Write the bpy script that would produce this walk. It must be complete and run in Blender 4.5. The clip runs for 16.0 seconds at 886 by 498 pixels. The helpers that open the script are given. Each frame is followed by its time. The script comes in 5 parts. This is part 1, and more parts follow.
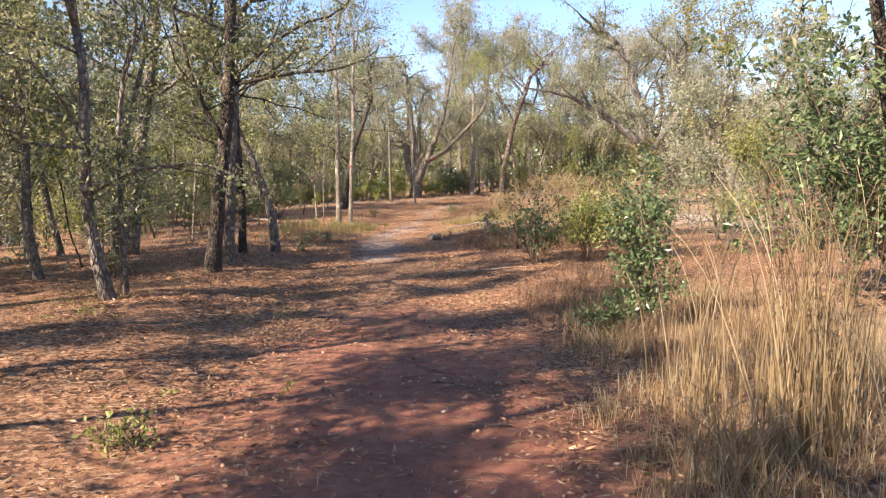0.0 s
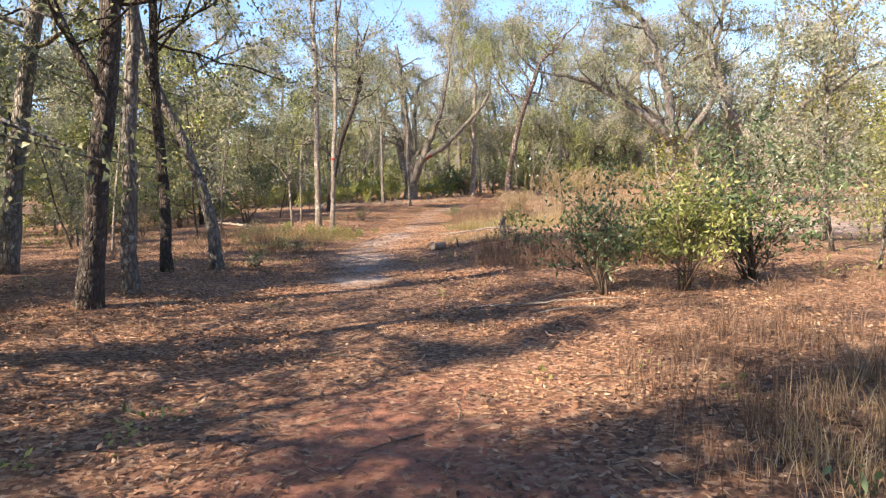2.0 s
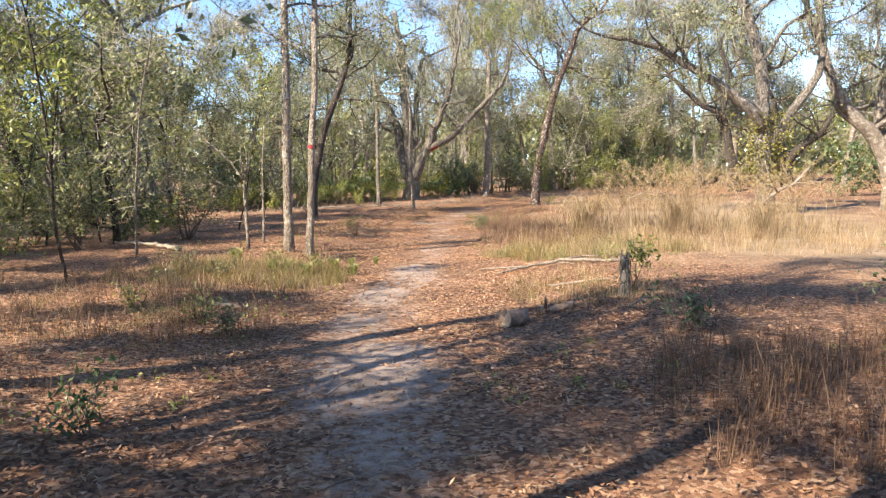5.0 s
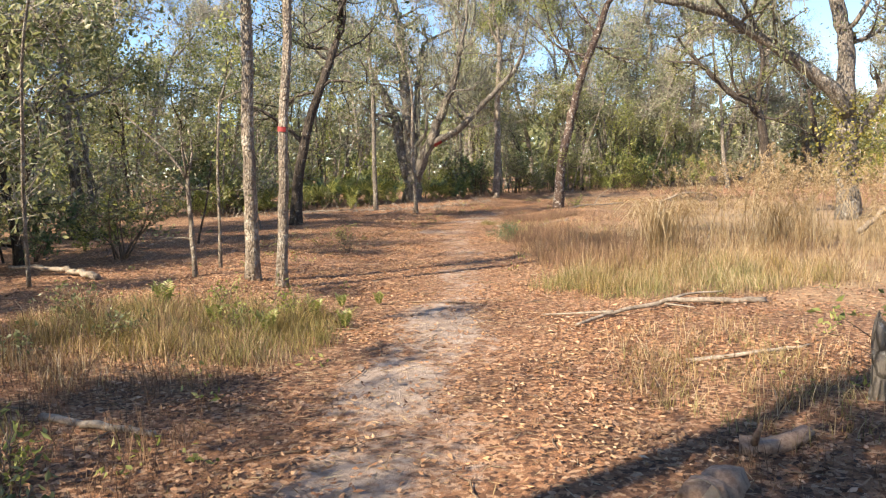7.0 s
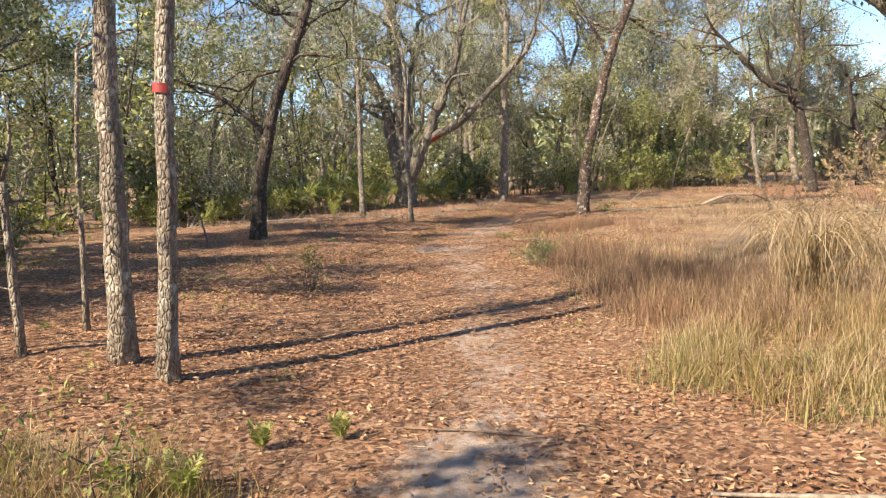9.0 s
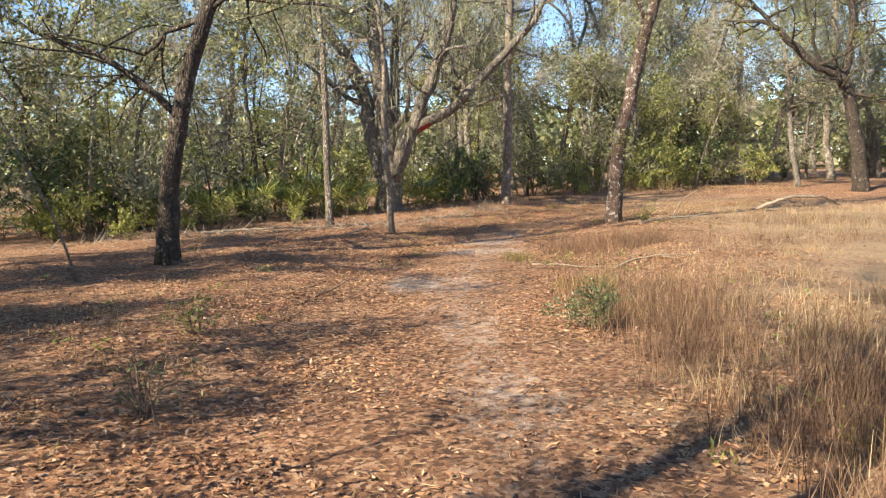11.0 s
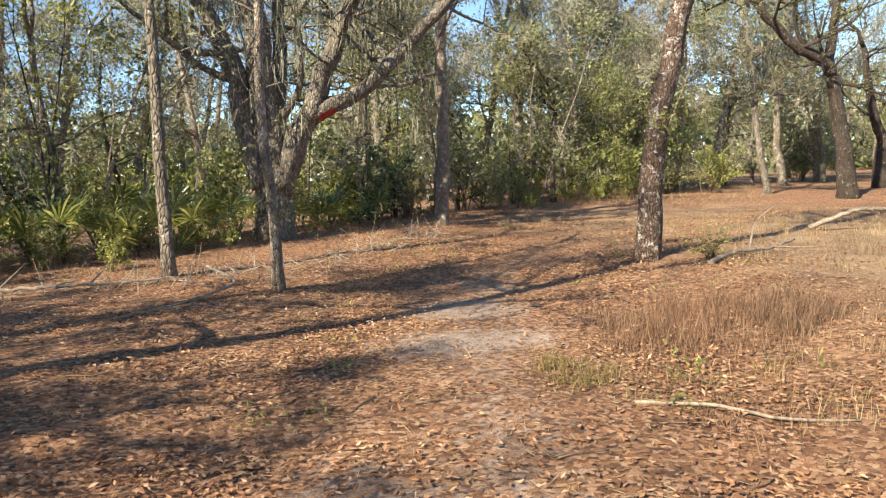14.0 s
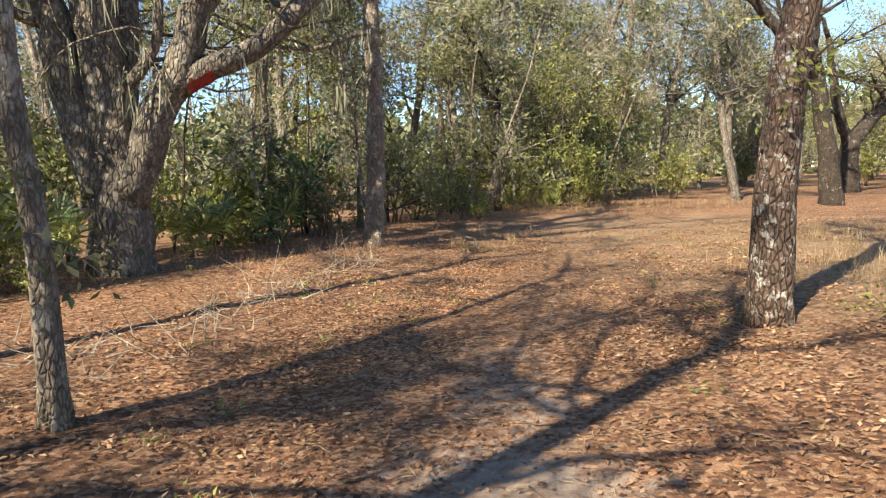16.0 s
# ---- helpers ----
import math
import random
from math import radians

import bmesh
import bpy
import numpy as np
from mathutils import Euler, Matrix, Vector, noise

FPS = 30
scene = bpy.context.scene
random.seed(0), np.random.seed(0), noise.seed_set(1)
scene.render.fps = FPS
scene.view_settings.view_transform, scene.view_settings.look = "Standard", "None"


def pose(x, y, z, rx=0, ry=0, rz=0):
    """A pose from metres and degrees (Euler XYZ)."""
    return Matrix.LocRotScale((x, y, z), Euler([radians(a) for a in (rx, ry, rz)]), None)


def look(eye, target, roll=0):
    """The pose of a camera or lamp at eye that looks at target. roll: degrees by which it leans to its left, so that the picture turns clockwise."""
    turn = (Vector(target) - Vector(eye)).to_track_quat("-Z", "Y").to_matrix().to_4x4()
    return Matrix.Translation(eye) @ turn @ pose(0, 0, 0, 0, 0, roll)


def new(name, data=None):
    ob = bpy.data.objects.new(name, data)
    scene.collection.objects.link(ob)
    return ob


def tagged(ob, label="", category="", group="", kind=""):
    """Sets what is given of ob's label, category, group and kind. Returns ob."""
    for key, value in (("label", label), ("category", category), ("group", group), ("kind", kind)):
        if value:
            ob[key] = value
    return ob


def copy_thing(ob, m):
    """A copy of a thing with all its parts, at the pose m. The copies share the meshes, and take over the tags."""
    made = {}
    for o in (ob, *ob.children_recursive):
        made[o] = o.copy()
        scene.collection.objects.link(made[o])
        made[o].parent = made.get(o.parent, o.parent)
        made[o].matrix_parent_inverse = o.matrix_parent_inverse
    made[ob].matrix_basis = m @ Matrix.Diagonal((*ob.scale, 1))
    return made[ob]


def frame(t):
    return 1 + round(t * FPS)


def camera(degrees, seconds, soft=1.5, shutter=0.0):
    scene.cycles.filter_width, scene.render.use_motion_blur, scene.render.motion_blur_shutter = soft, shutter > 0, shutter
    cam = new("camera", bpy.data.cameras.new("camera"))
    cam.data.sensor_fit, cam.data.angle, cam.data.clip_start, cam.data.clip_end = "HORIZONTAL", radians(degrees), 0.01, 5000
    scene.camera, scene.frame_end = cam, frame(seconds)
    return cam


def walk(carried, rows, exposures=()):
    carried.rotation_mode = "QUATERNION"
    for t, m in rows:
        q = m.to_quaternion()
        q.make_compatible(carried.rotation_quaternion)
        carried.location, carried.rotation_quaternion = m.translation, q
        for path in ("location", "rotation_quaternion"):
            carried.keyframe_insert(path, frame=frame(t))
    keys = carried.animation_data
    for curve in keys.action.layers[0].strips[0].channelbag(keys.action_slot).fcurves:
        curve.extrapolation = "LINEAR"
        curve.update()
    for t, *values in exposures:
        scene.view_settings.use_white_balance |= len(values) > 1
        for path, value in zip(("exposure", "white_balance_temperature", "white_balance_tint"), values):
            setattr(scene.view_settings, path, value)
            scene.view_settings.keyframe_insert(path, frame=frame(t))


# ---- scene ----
# The camera and its walk
cam = camera(64.2, 16.0, soft=1.25)
METRES, EYE, TILT, LEAN, TURN = 34.15, 1.4, 0.0, 0.0, 0.0
ROWS = [
    (0.0, 0.0, 0.0, 0.0, -0.11, -6.02, 1.02),
    (0.5, -0.0019, 0.0297, -0.0041, -0.25, -6.18, 0.91),
    (1.0, -0.0021, 0.0598, -0.0027, -0.37, -5.69, 1.12),
    (1.5, -0.0028, 0.09, -0.0042, -0.47, -5.59, 1.1),
    (2.0, -0.0061, 0.1221, -0.0075, -0.58, -5.72, 1.05),
    (2.5, -0.0117, 0.1556, -0.0055, -0.74, -5.83, 1.01),
    (3.0, -0.0159, 0.1853, -0.0035, -0.91, -5.94, 0.94),
    (3.5, -0.0217, 0.2146, -0.005, -1.06, -6.04, 0.85),
    (4.0, -0.0247, 0.2549, -0.0043, -1.27, -6.21, 0.8),
    (6.5, -0.0392, 0.4091, -0.0053, -1.92, -6.24, 0.88),
    (7.0, -0.0411, 0.4396, -0.0067, -2.1, -6.19, 0.96),
    (7.5, -0.0431, 0.4712, -0.0049, -2.25, -6.09, 0.99),
    (8.0, -0.045, 0.4979, -0.0047, -2.4, -6.02, 1.09),
    (8.5, -0.0439, 0.5261, -0.0083, -2.52, -6.06, 1.25),
    (9.0, -0.0421, 0.5572, -0.0076, -2.61, -6.15, 1.29),
    (11.5, -0.0336, 0.7165, -0.0082, -3.36, -6.41, 1.3),
    (12.0, -0.035, 0.7477, -0.0096, -3.55, -6.28, 1.29),
    (12.5, -0.0363, 0.7786, -0.0103, -3.72, -6.26, 1.33),
    (13.0, -0.0396, 0.8076, -0.01, -3.85, -6.16, 1.38),
    (13.2, -0.0386, 0.8199, -0.0101, -4.05, -6.08, 1.45),
    (13.3, -0.038, 0.8262, -0.0102, -6.4, -6.02, 1.6),
    (13.4, -0.0375, 0.8325, -0.0103, -10.6, -5.95, 1.8),
    (13.5, -0.037, 0.8387, -0.0104, -11.45, -5.91, 1.87),
    (14.0, -0.0363, 0.8681, -0.009, -12.0, -5.86, 1.93),
    (14.5, -0.0343, 0.9026, -0.0095, -12.14, -5.69, 1.89),
    (14.8, -0.0322, 0.9218, -0.0098, -13.0, -5.64, 1.94),
    (15.0, -0.0308, 0.9341, -0.01, -15.3, -5.62, 1.97),
    (15.5, -0.0262, 0.9651, -0.0107, -17.65, -5.77, 1.93),
    (16.0, -0.0215, 0.9934, -0.0101, -19.47, -5.68, 1.9),
]
# seconds, stops, kelvin, tint
EXPOSURES = [(0.0, 1.5, 7500, 15), (4.0, 1.6, 7000, 10), (6.5, 1.45, 7400, 8), (8.5, 1.3, 7600, 8), (12.0, 1.3, 7500, 5), (16.0, 1.2, 7500, 4)]
walk(cam, [(t, pose(0, 0, EYE, TILT, LEAN, TURN) @ pose(METRES * x, METRES * y, METRES * z, 90 + pitch, roll, yaw)) for t, x, y, z, yaw, pitch, roll in ROWS],
     EXPOSURES)

# ------------------------------------------------------------------ light
SUN_FROM = Vector((-0.82, -0.57, 0.0)).normalized()
SUN_HEIGHT = radians(37)
sky_world = bpy.data.worlds.new("sky")
scene.world = sky_world
sky_world.use_nodes = True
wt = sky_world.node_tree
sky = wt.nodes.new("ShaderNodeTexSky")
sky.sky_type = "NISHITA"
sky.sun_disc = False
sky.sun_elevation = SUN_HEIGHT
sky.sun_rotation = math.atan2(SUN_FROM.x, SUN_FROM.y)
sky.air_density, sky.dust_density, sky.ozone_density = 0.75, 0.0, 5.0
wt.links.new(sky.outputs["Color"], wt.nodes["Background"].inputs["Color"])
wt.nodes["Background"].inputs["Strength"].default_value = 0.13
sun = new("sun", bpy.data.lights.new("sun", "SUN"))
sun.data.energy, sun.data.angle, sun.data.color = 5.0, radians(0.6), (1.0, 0.9, 0.76)
sun_dir = SUN_FROM * math.cos(SUN_HEIGHT) + Vector((0, 0, math.sin(SUN_HEIGHT)))
sun.matrix_world = look(sun_dir * 60, (0, 0, 0))

# ------------------------------------------------------------------ materials


def material(name):
    m = bpy.data.materials.new(name)
    m.use_nodes = True
    nt = m.node_tree
    return m, nt, nt.nodes["Principled BSDF"], nt.nodes["Material Output"]


def node(nt, kind, **inputs):
    n = nt.nodes.new(kind)
    for key, value in inputs.items():
        n.inputs[key.replace("_", " ")].default_value = value
    return n


def ramp(nt, source, stops, smooth=True):
    r = nt.nodes.new("ShaderNodeValToRGB")
    r.color_ramp.interpolation = "LINEAR" if smooth else "CONSTANT"
    while len(r.color_ramp.elements) < len(stops):
        r.color_ramp.elements.new(0.5)
    for e, (at, col) in zip(r.color_ramp.elements, stops):
        e.position, e.color = at, (*col, 1.0)
    nt.links.new(source, r.inputs["Fac"])
    return r.outputs["Color"]


def mix(nt, fac, a, b, how="MIX"):
    n = nt.nodes.new("ShaderNodeMix")
    n.data_type, n.blend_type = "RGBA", how
    for socket, value in ((n.inputs[0], fac), (n.inputs[6], a), (n.inputs[7], b)):
        if isinstance(value, bpy.types.NodeSocket):
            nt.links.new(value, socket)
        elif isinstance(value, float):
            socket.default_value = value
        else:
            socket.default_value = (*value, 1.0)
    return n.outputs[2]


def math_node(nt, op, a, b=0.0, clamp=False):
    n = nt.nodes.new("ShaderNodeMath")
    n.operation, n.use_clamp = op, clamp
    for socket, value in zip(n.inputs, (a, b)):
        if isinstance(value, bpy.types.NodeSocket):
            nt.links.new(value, socket)
        else:
            socket.default_value = value
    return n.outputs[0]


def coords(nt, scale=(1, 1, 1), which="Object"):
    tc = nt.nodes.new("ShaderNodeTexCoord")
    mp = nt.nodes.new("ShaderNodeMapping")
    mp.inputs["Scale"].default_value = scale
    nt.links.new(tc.outputs[which], mp.inputs["Vector"])
    return mp.outputs["Vector"]


def noise_at(nt, vector, scale, detail=4.0, rough=0.6):
    n = node(nt, "ShaderNodeTexNoise", Scale=scale, Detail=detail, Roughness=rough)
    nt.links.new(vector, n.inputs["Vector"])
    return n.outputs["Fac"]


def bump(nt, height, bsdf, strength=0.5, distance=0.02):
    b = node(nt, "ShaderNodeBump", Strength=strength, Distance=distance)
    nt.links.new(height, b.inputs["Height"])
    nt.links.new(b.outputs["Normal"], bsdf.inputs["Normal"])


def leaf_material(name, stops, through_light=0.35, rough=0.5, other=None):
    """Thin leaves: each leaf its own tone, some light comes through."""
    m, nt, bsdf, out = material(name)
    geo = nt.nodes.new("ShaderNodeNewGeometry")
    tone = ramp(nt, geo.outputs["Random Per Island"], stops)
    vec = coords(nt)
    patch = ramp(nt, noise_at(nt, vec, 0.8, 2.0), [(0.3, (0.8, 0.84, 0.8)), (0.7, (1.25, 1.2, 1.1))])
    tone = mix(nt, 0.8, tone, patch, "MULTIPLY")
    if other:
        # drifts of another tone, a metre or two across
        drift = ramp(nt, noise_at(nt, coords(nt), 0.55, 4.0, 0.65), [(0.42, (0, 0, 0)), (0.6, (1, 1, 1))])
        tone = mix(nt, math_node(nt, "MULTIPLY", drift, 0.85), tone, mix(nt, 1.0, tone, other, "MULTIPLY"))
        pale = ramp(nt, noise_at(nt, coords(nt, (1.0, 1.0, 0.0)), 1.7, 4.0, 0.7), [(0.5, (0, 0, 0)), (0.66, (1, 1, 1))])
        tone = mix(nt, math_node(nt, "MULTIPLY", pale, 0.35), tone, (0.4, 0.31, 0.18))
    nt.links.new(tone, bsdf.inputs["Base Color"])
    bsdf.inputs["Roughness"].default_value = rough
    tl = nt.nodes.new("ShaderNodeBsdfTranslucent")
    nt.links.new(mix(nt, 0.5, tone, (1.0, 1.0, 0.55), "MULTIPLY"), tl.inputs["Color"])
    ms = nt.nodes.new("ShaderNodeMixShader")
    ms.inputs[0].default_value = through_light
    nt.links.new(bsdf.outputs[0], ms.inputs[1])
    nt.links.new(tl.outputs[0], ms.inputs[2])
    nt.links.new(ms.outputs[0], out.inputs["Surface"])
    return m


def bark_material(name, dark, light, lichen, lichen_amount=0.5, ridge=9.0, depth=0.55):
    m, nt, bsdf, out = material(name)
    vec = coords(nt)
    tall = coords(nt, (1.0, 1.0, 0.3))
    ridges = noise_at(nt, tall, ridge * 2.4, 5.0, 0.7)
    vor = node(nt, "ShaderNodeTexVoronoi", Scale=ridge * 3.2)
    vor.feature = "DISTANCE_TO_EDGE"
    nt.links.new(coords(nt, (1.0, 1.0, 0.4)), vor.inputs["Vector"])
    crack = ramp(nt, vor.outputs["Distance"], [(0.0, (0.15, 0.15, 0.15)), (0.2, (1, 1, 1))])
    base = ramp(nt, ridges, [(0.3, dark), (0.7, light)])
    base = mix(nt, depth, base, crack, "MULTIPLY")
    spots = noise_at(nt, vec, 9.0, 6.0, 0.75)
    cover = ramp(nt, spots, [(0.62 - 0.14 * lichen_amount, (0, 0, 0)), (0.68 - 0.1 * lichen_amount, (1, 1, 1))])
    base = mix(nt, math_node(nt, "MULTIPLY", cover, 0.9), base, lichen)
    stain = ramp(nt, noise_at(nt, vec, 1.1, 3.0), [(0.35, (0.6, 0.58, 0.55)), (0.65, (1.1, 1.08, 1.05))])
    base = mix(nt, 0.8, base, stain, "MULTIPLY")
    nt.links.new(base, bsdf.inputs["Base Color"])
    bsdf.inputs["Roughness"].default_value = 0.9
    h = math_node(nt, "ADD", math_node(nt, "MULTIPLY", crack, 0.6), ridges)
    bump(nt, h, bsdf, 1.0, 0.04)
    return m


def wood_material(name, dark, light):
    m, nt, bsdf, out = material(name)
    grain = noise_at(nt, coords(nt, (1, 1, 1)), 28.0, 6.0, 0.7)
    blot = noise_at(nt, coords(nt), 4.0, 4.0, 0.6)
    base = ramp(nt, grain, [(0.35, dark), (0.65, light)])
    base = mix(nt, 0.7, base, ramp(nt, blot, [(0.35, (0.55, 0.5, 0.46)), (0.65, (1.1, 1.08, 1.05))]), "MULTIPLY")
    nt.links.new(base, bsdf.inputs["Base Color"])
    bsdf.inputs["Roughness"].default_value = 0.85
    bump(nt, grain, bsdf, 0.6, 0.01)
    return m


def ground_material():
    m, nt, bsdf, out = material("forest floor")
    vec = coords(nt)

    def attr(name):
        a = nt.nodes.new("ShaderNodeAttribute")
        a.attribute_name = name
        return a.outputs["Fac"]

    fine = noise_at(nt, vec, 90.0, 6.0, 0.8)
    mid = noise_at(nt, vec, 9.0, 5.0, 0.7)
    broad = noise_at(nt, vec, 0.9, 4.0, 0.6)
    flecks = node(nt, "ShaderNodeTexVoronoi", Scale=38.0)
    warp = mix(nt, 0.04, vec, node_colour(nt, vec, 22.0))
    nt.links.new(warp, flecks.inputs["Vector"])
    sep = nt.nodes.new("ShaderNodeSeparateColor")
    nt.links.new(flecks.outputs["Color"], sep.inputs["Color"])
    litter = ramp(nt, sep.outputs["Red"], [(0.0, (0.09, 0.044, 0.028)), (0.35, (0.24, 0.115, 0.062)),
                                           (0.7, (0.42, 0.22, 0.125)), (1.0, (0.6, 0.4, 0.27))])
    litter = mix(nt, 0.7, litter, ramp(nt, fine, [(0.34, (0.35, 0.32, 0.3)), (0.66, (1.3, 1.26, 1.2))]), "MULTIPLY")
    sandy = ramp(nt, mid, [(0.3, (0.29, 0.21, 0.17)), (0.7, (0.52, 0.425, 0.37))])
    sandy = mix(nt, 0.4, sandy, ramp(nt, fine, [(0.3, (0.6, 0.58, 0.56)), (0.7, (1.2, 1.2, 1.2))]), "MULTIPLY")
    clay = ramp(nt, mid, [(0.3, (0.27, 0.092, 0.058)), (0.7, (0.48, 0.2, 0.13))])
    straw = ramp(nt, fine, [(0.3, (0.2, 0.13, 0.075)), (0.7, (0.5, 0.37, 0.24))])

    def cover(name, amount, edge=0.22):
        v = math_node(nt, "ADD", attr(name), math_node(nt, "MULTIPLY", math_node(nt, "SUBTRACT", mid, 0.5), amount))
        v = math_node(nt, "ADD", v, math_node(nt, "MULTIPLY", math_node(nt, "SUBTRACT", broad, 0.5), 0.7))
        return math_node(nt, "DIVIDE", math_node(nt, "SUBTRACT", v, 0.5 - edge), edge * 2, True)

    base = mix(nt, cover("straw", 0.9), litter, straw)
    base = mix(nt, cover("clay", 1.1), base, clay)
    base = mix(nt, cover("sand", 1.3, 0.18), base, sandy)
    base = mix(nt, 0.6, base, ramp(nt, broad, [(0.35, (0.5, 0.5, 0.52)), (0.65, (1.05, 1.02, 0.99))]), "MULTIPLY")
    nt.links.new(base, bsdf.inputs["Base Color"])
    bsdf.inputs["Roughness"].default_value = 0.95
    bump(nt, math_node(nt, "ADD", fine, math_node(nt, "MULTIPLY", sep.outputs["Green"], 0.8)), bsdf, 0.8, 0.02)
    return m


def node_colour(nt, vec, scale):
    n = node(nt, "ShaderNodeTexNoise", Scale=scale, Detail=3.0)
    nt.links.new(vec, n.inputs["Vector"])
    return n.outputs["Color"]


OAK_LEAF = leaf_material("oak leaves", [(0.0, (0.085, 0.105, 0.055)), (0.45, (0.2, 0.225, 0.115)),
                                        (0.8, (0.33, 0.34, 0.2)), (1.0, (0.46, 0.44, 0.28))], 0.45, 0.4)
GREY_LEAF = leaf_material("grey-green leaves and lichened twigs", [(0.0, (0.145, 0.168, 0.115)), (0.4, (0.275, 0.3, 0.215)),
                                                                   (0.8, (0.42, 0.44, 0.34)), (1.0, (0.54, 0.54, 0.44))], 0.5, 0.5)
DARK_LEAF = leaf_material("evergreen leaves", [(0.0, (0.05, 0.08, 0.04)), (0.6, (0.11, 0.165, 0.08)),
                                               (1.0, (0.2, 0.26, 0.13))], 0.3, 0.35)
LIGHT_LEAF = leaf_material("young leaves", [(0.0, (0.13, 0.16, 0.05)), (0.5, (0.28, 0.31, 0.1)),
                                            (1.0, (0.48, 0.47, 0.2))], 0.45, 0.45)
YELLOW_LEAF = leaf_material("yellowing leaves", [(0.0, (0.13, 0.13, 0.035)), (0.5, (0.26, 0.24, 0.07)),
                                                 (1.0, (0.42, 0.36, 0.12))], 0.4, 0.45)
MOSS = leaf_material("spanish moss", [(0.0, (0.2, 0.2, 0.16)), (1.0, (0.36, 0.36, 0.3))], 0.3, 0.9)
LITTER = leaf_material("dead oak leaves", [(0.0, (0.09, 0.043, 0.028)), (0.25, (0.23, 0.107, 0.062)), (0.5, (0.37, 0.185, 0.1)),
                                           (0.8, (0.47, 0.27, 0.16)), (1.0, (0.58, 0.41, 0.3))], 0.1, 0.7, (0.66, 0.64, 0.68))
STRAW = leaf_material("dry grass", [(0.0, (0.2, 0.12, 0.06)), (0.4, (0.39, 0.28, 0.165)),
                                    (0.8, (0.55, 0.43, 0.295)), (1.0, (0.68, 0.575, 0.45))], 0.35, 0.7, (0.8, 0.74, 0.7))
RUSSET = leaf_material("russet stems", [(0.0, (0.08, 0.045, 0.033)), (0.5, (0.18, 0.105, 0.073)),
                                        (1.0, (0.34, 0.22, 0.155))], 0.2, 0.75)
GREEN_GRASS = leaf_material("green grass", [(0.0, (0.09, 0.09, 0.04)), (0.5, (0.22, 0.215, 0.09)),
                                            (1.0, (0.4, 0.36, 0.19))], 0.35, 0.6, (1.05, 0.8, 0.65))
BARK_DARK = bark_material("dark oak bark", (0.045, 0.036, 0.03), (0.155, 0.12, 0.1), (0.4, 0.37, 0.34), 0.32, 8.0)
BARK_GREY = bark_material("grey oak bark", (0.13, 0.112, 0.097), (0.37, 0.325, 0.285), (0.46, 0.45, 0.42), 0.45, 6.0)
BARK_PALE = bark_material("pale sapling bark", (0.2, 0.16, 0.13), (0.5, 0.42, 0.355), (0.62, 0.58, 0.52), 0.75, 11.0, 0.3)
BARK_RED = bark_material("reddish bark with lichen", (0.085, 0.055, 0.045), (0.24, 0.16, 0.13), (0.62, 0.6, 0.58), 0.6, 9.0)
DEAD_WOOD = wood_material("weathered dead wood", (0.16, 0.128, 0.105), (0.4, 0.345, 0.29))
LOG_WOOD = wood_material("brown rotting log", (0.2, 0.125, 0.09), (0.46, 0.33, 0.25))
CUT_WOOD = wood_material("sawn wood", (0.4, 0.29, 0.2), (0.62, 0.48, 0.36))
PALE_TWIG = wood_material("pale lichened twigs", (0.2, 0.175, 0.145), (0.5, 0.46, 0.4))
TWIG = wood_material("brown twigs", (0.1, 0.07, 0.05), (0.27, 0.2, 0.15))


def paint_material():
    m, nt, bsdf, out = material("red trail paint")
    tone = ramp(nt, noise_at(nt, coords(nt), 18.0, 5.0), [(0.35, (0.16, 0.018, 0.02)), (0.65, (0.36, 0.035, 0.035))])
    nt.links.new(tone, bsdf.inputs["Base Color"])
    bsdf.inputs["Roughness"].default_value = 0.6
    return m


RED_PAINT = paint_material()
GROUND = ground_material()

# ------------------------------------------------------------------ mesh tools


def mesh_of(name, verts, faces, mat, smooth=False):
    """A mesh out of an array of corners and arrays of faces, each array with its own number of corners per face."""
    me = bpy.data.meshes.new(name)
    faces = [np.asarray(f, dtype=np.int32) for f in faces if len(f)]
    loops = np.concatenate([f.ravel() for f in faces])
    counts = np.concatenate([np.full(len(f), f.shape[1], dtype=np.int32) for f in faces])
    starts = np.concatenate(([0], np.cumsum(counts)[:-1])).astype(np.int32)
    me.vertices.add(len(verts))
    me.vertices.foreach_set("co", np.asarray(verts, dtype=np.float32).ravel())
    me.loops.add(len(loops))
    me.loops.foreach_set("vertex_index", loops)
    me.polygons.add(len(counts))
    me.polygons.foreach_set("loop_start", starts)
    me.polygons.foreach_set("use_smooth", np.full(len(counts), smooth))
    me.update(calc_edges=True)
    me.materials.append(mat)
    return me


def part(name, shape, mat, parent, label="", smooth=False):
    ob = new(name, mesh_of(name, shape[0], shape[1], mat, smooth))
    ob.parent = parent
    if label:
        tagged(ob, label)
    return ob


def joined(shapes):
    verts, by_size, offset = [], {}, 0
    for v, fs in shapes:
        verts.append(v)
        for f in fs:
            f = np.asarray(f)
            if len(f):
                by_size.setdefault(f.shape[1], []).append(f + offset)
        offset += len(v)
    return np.concatenate(verts), [np.concatenate(fs) for fs in by_size.values()]


def pruned(verts, quads):
    """Only the corners that the faces use."""
    used, index = np.unique(quads, return_inverse=True)
    return verts[used], [index.reshape(quads.shape)]


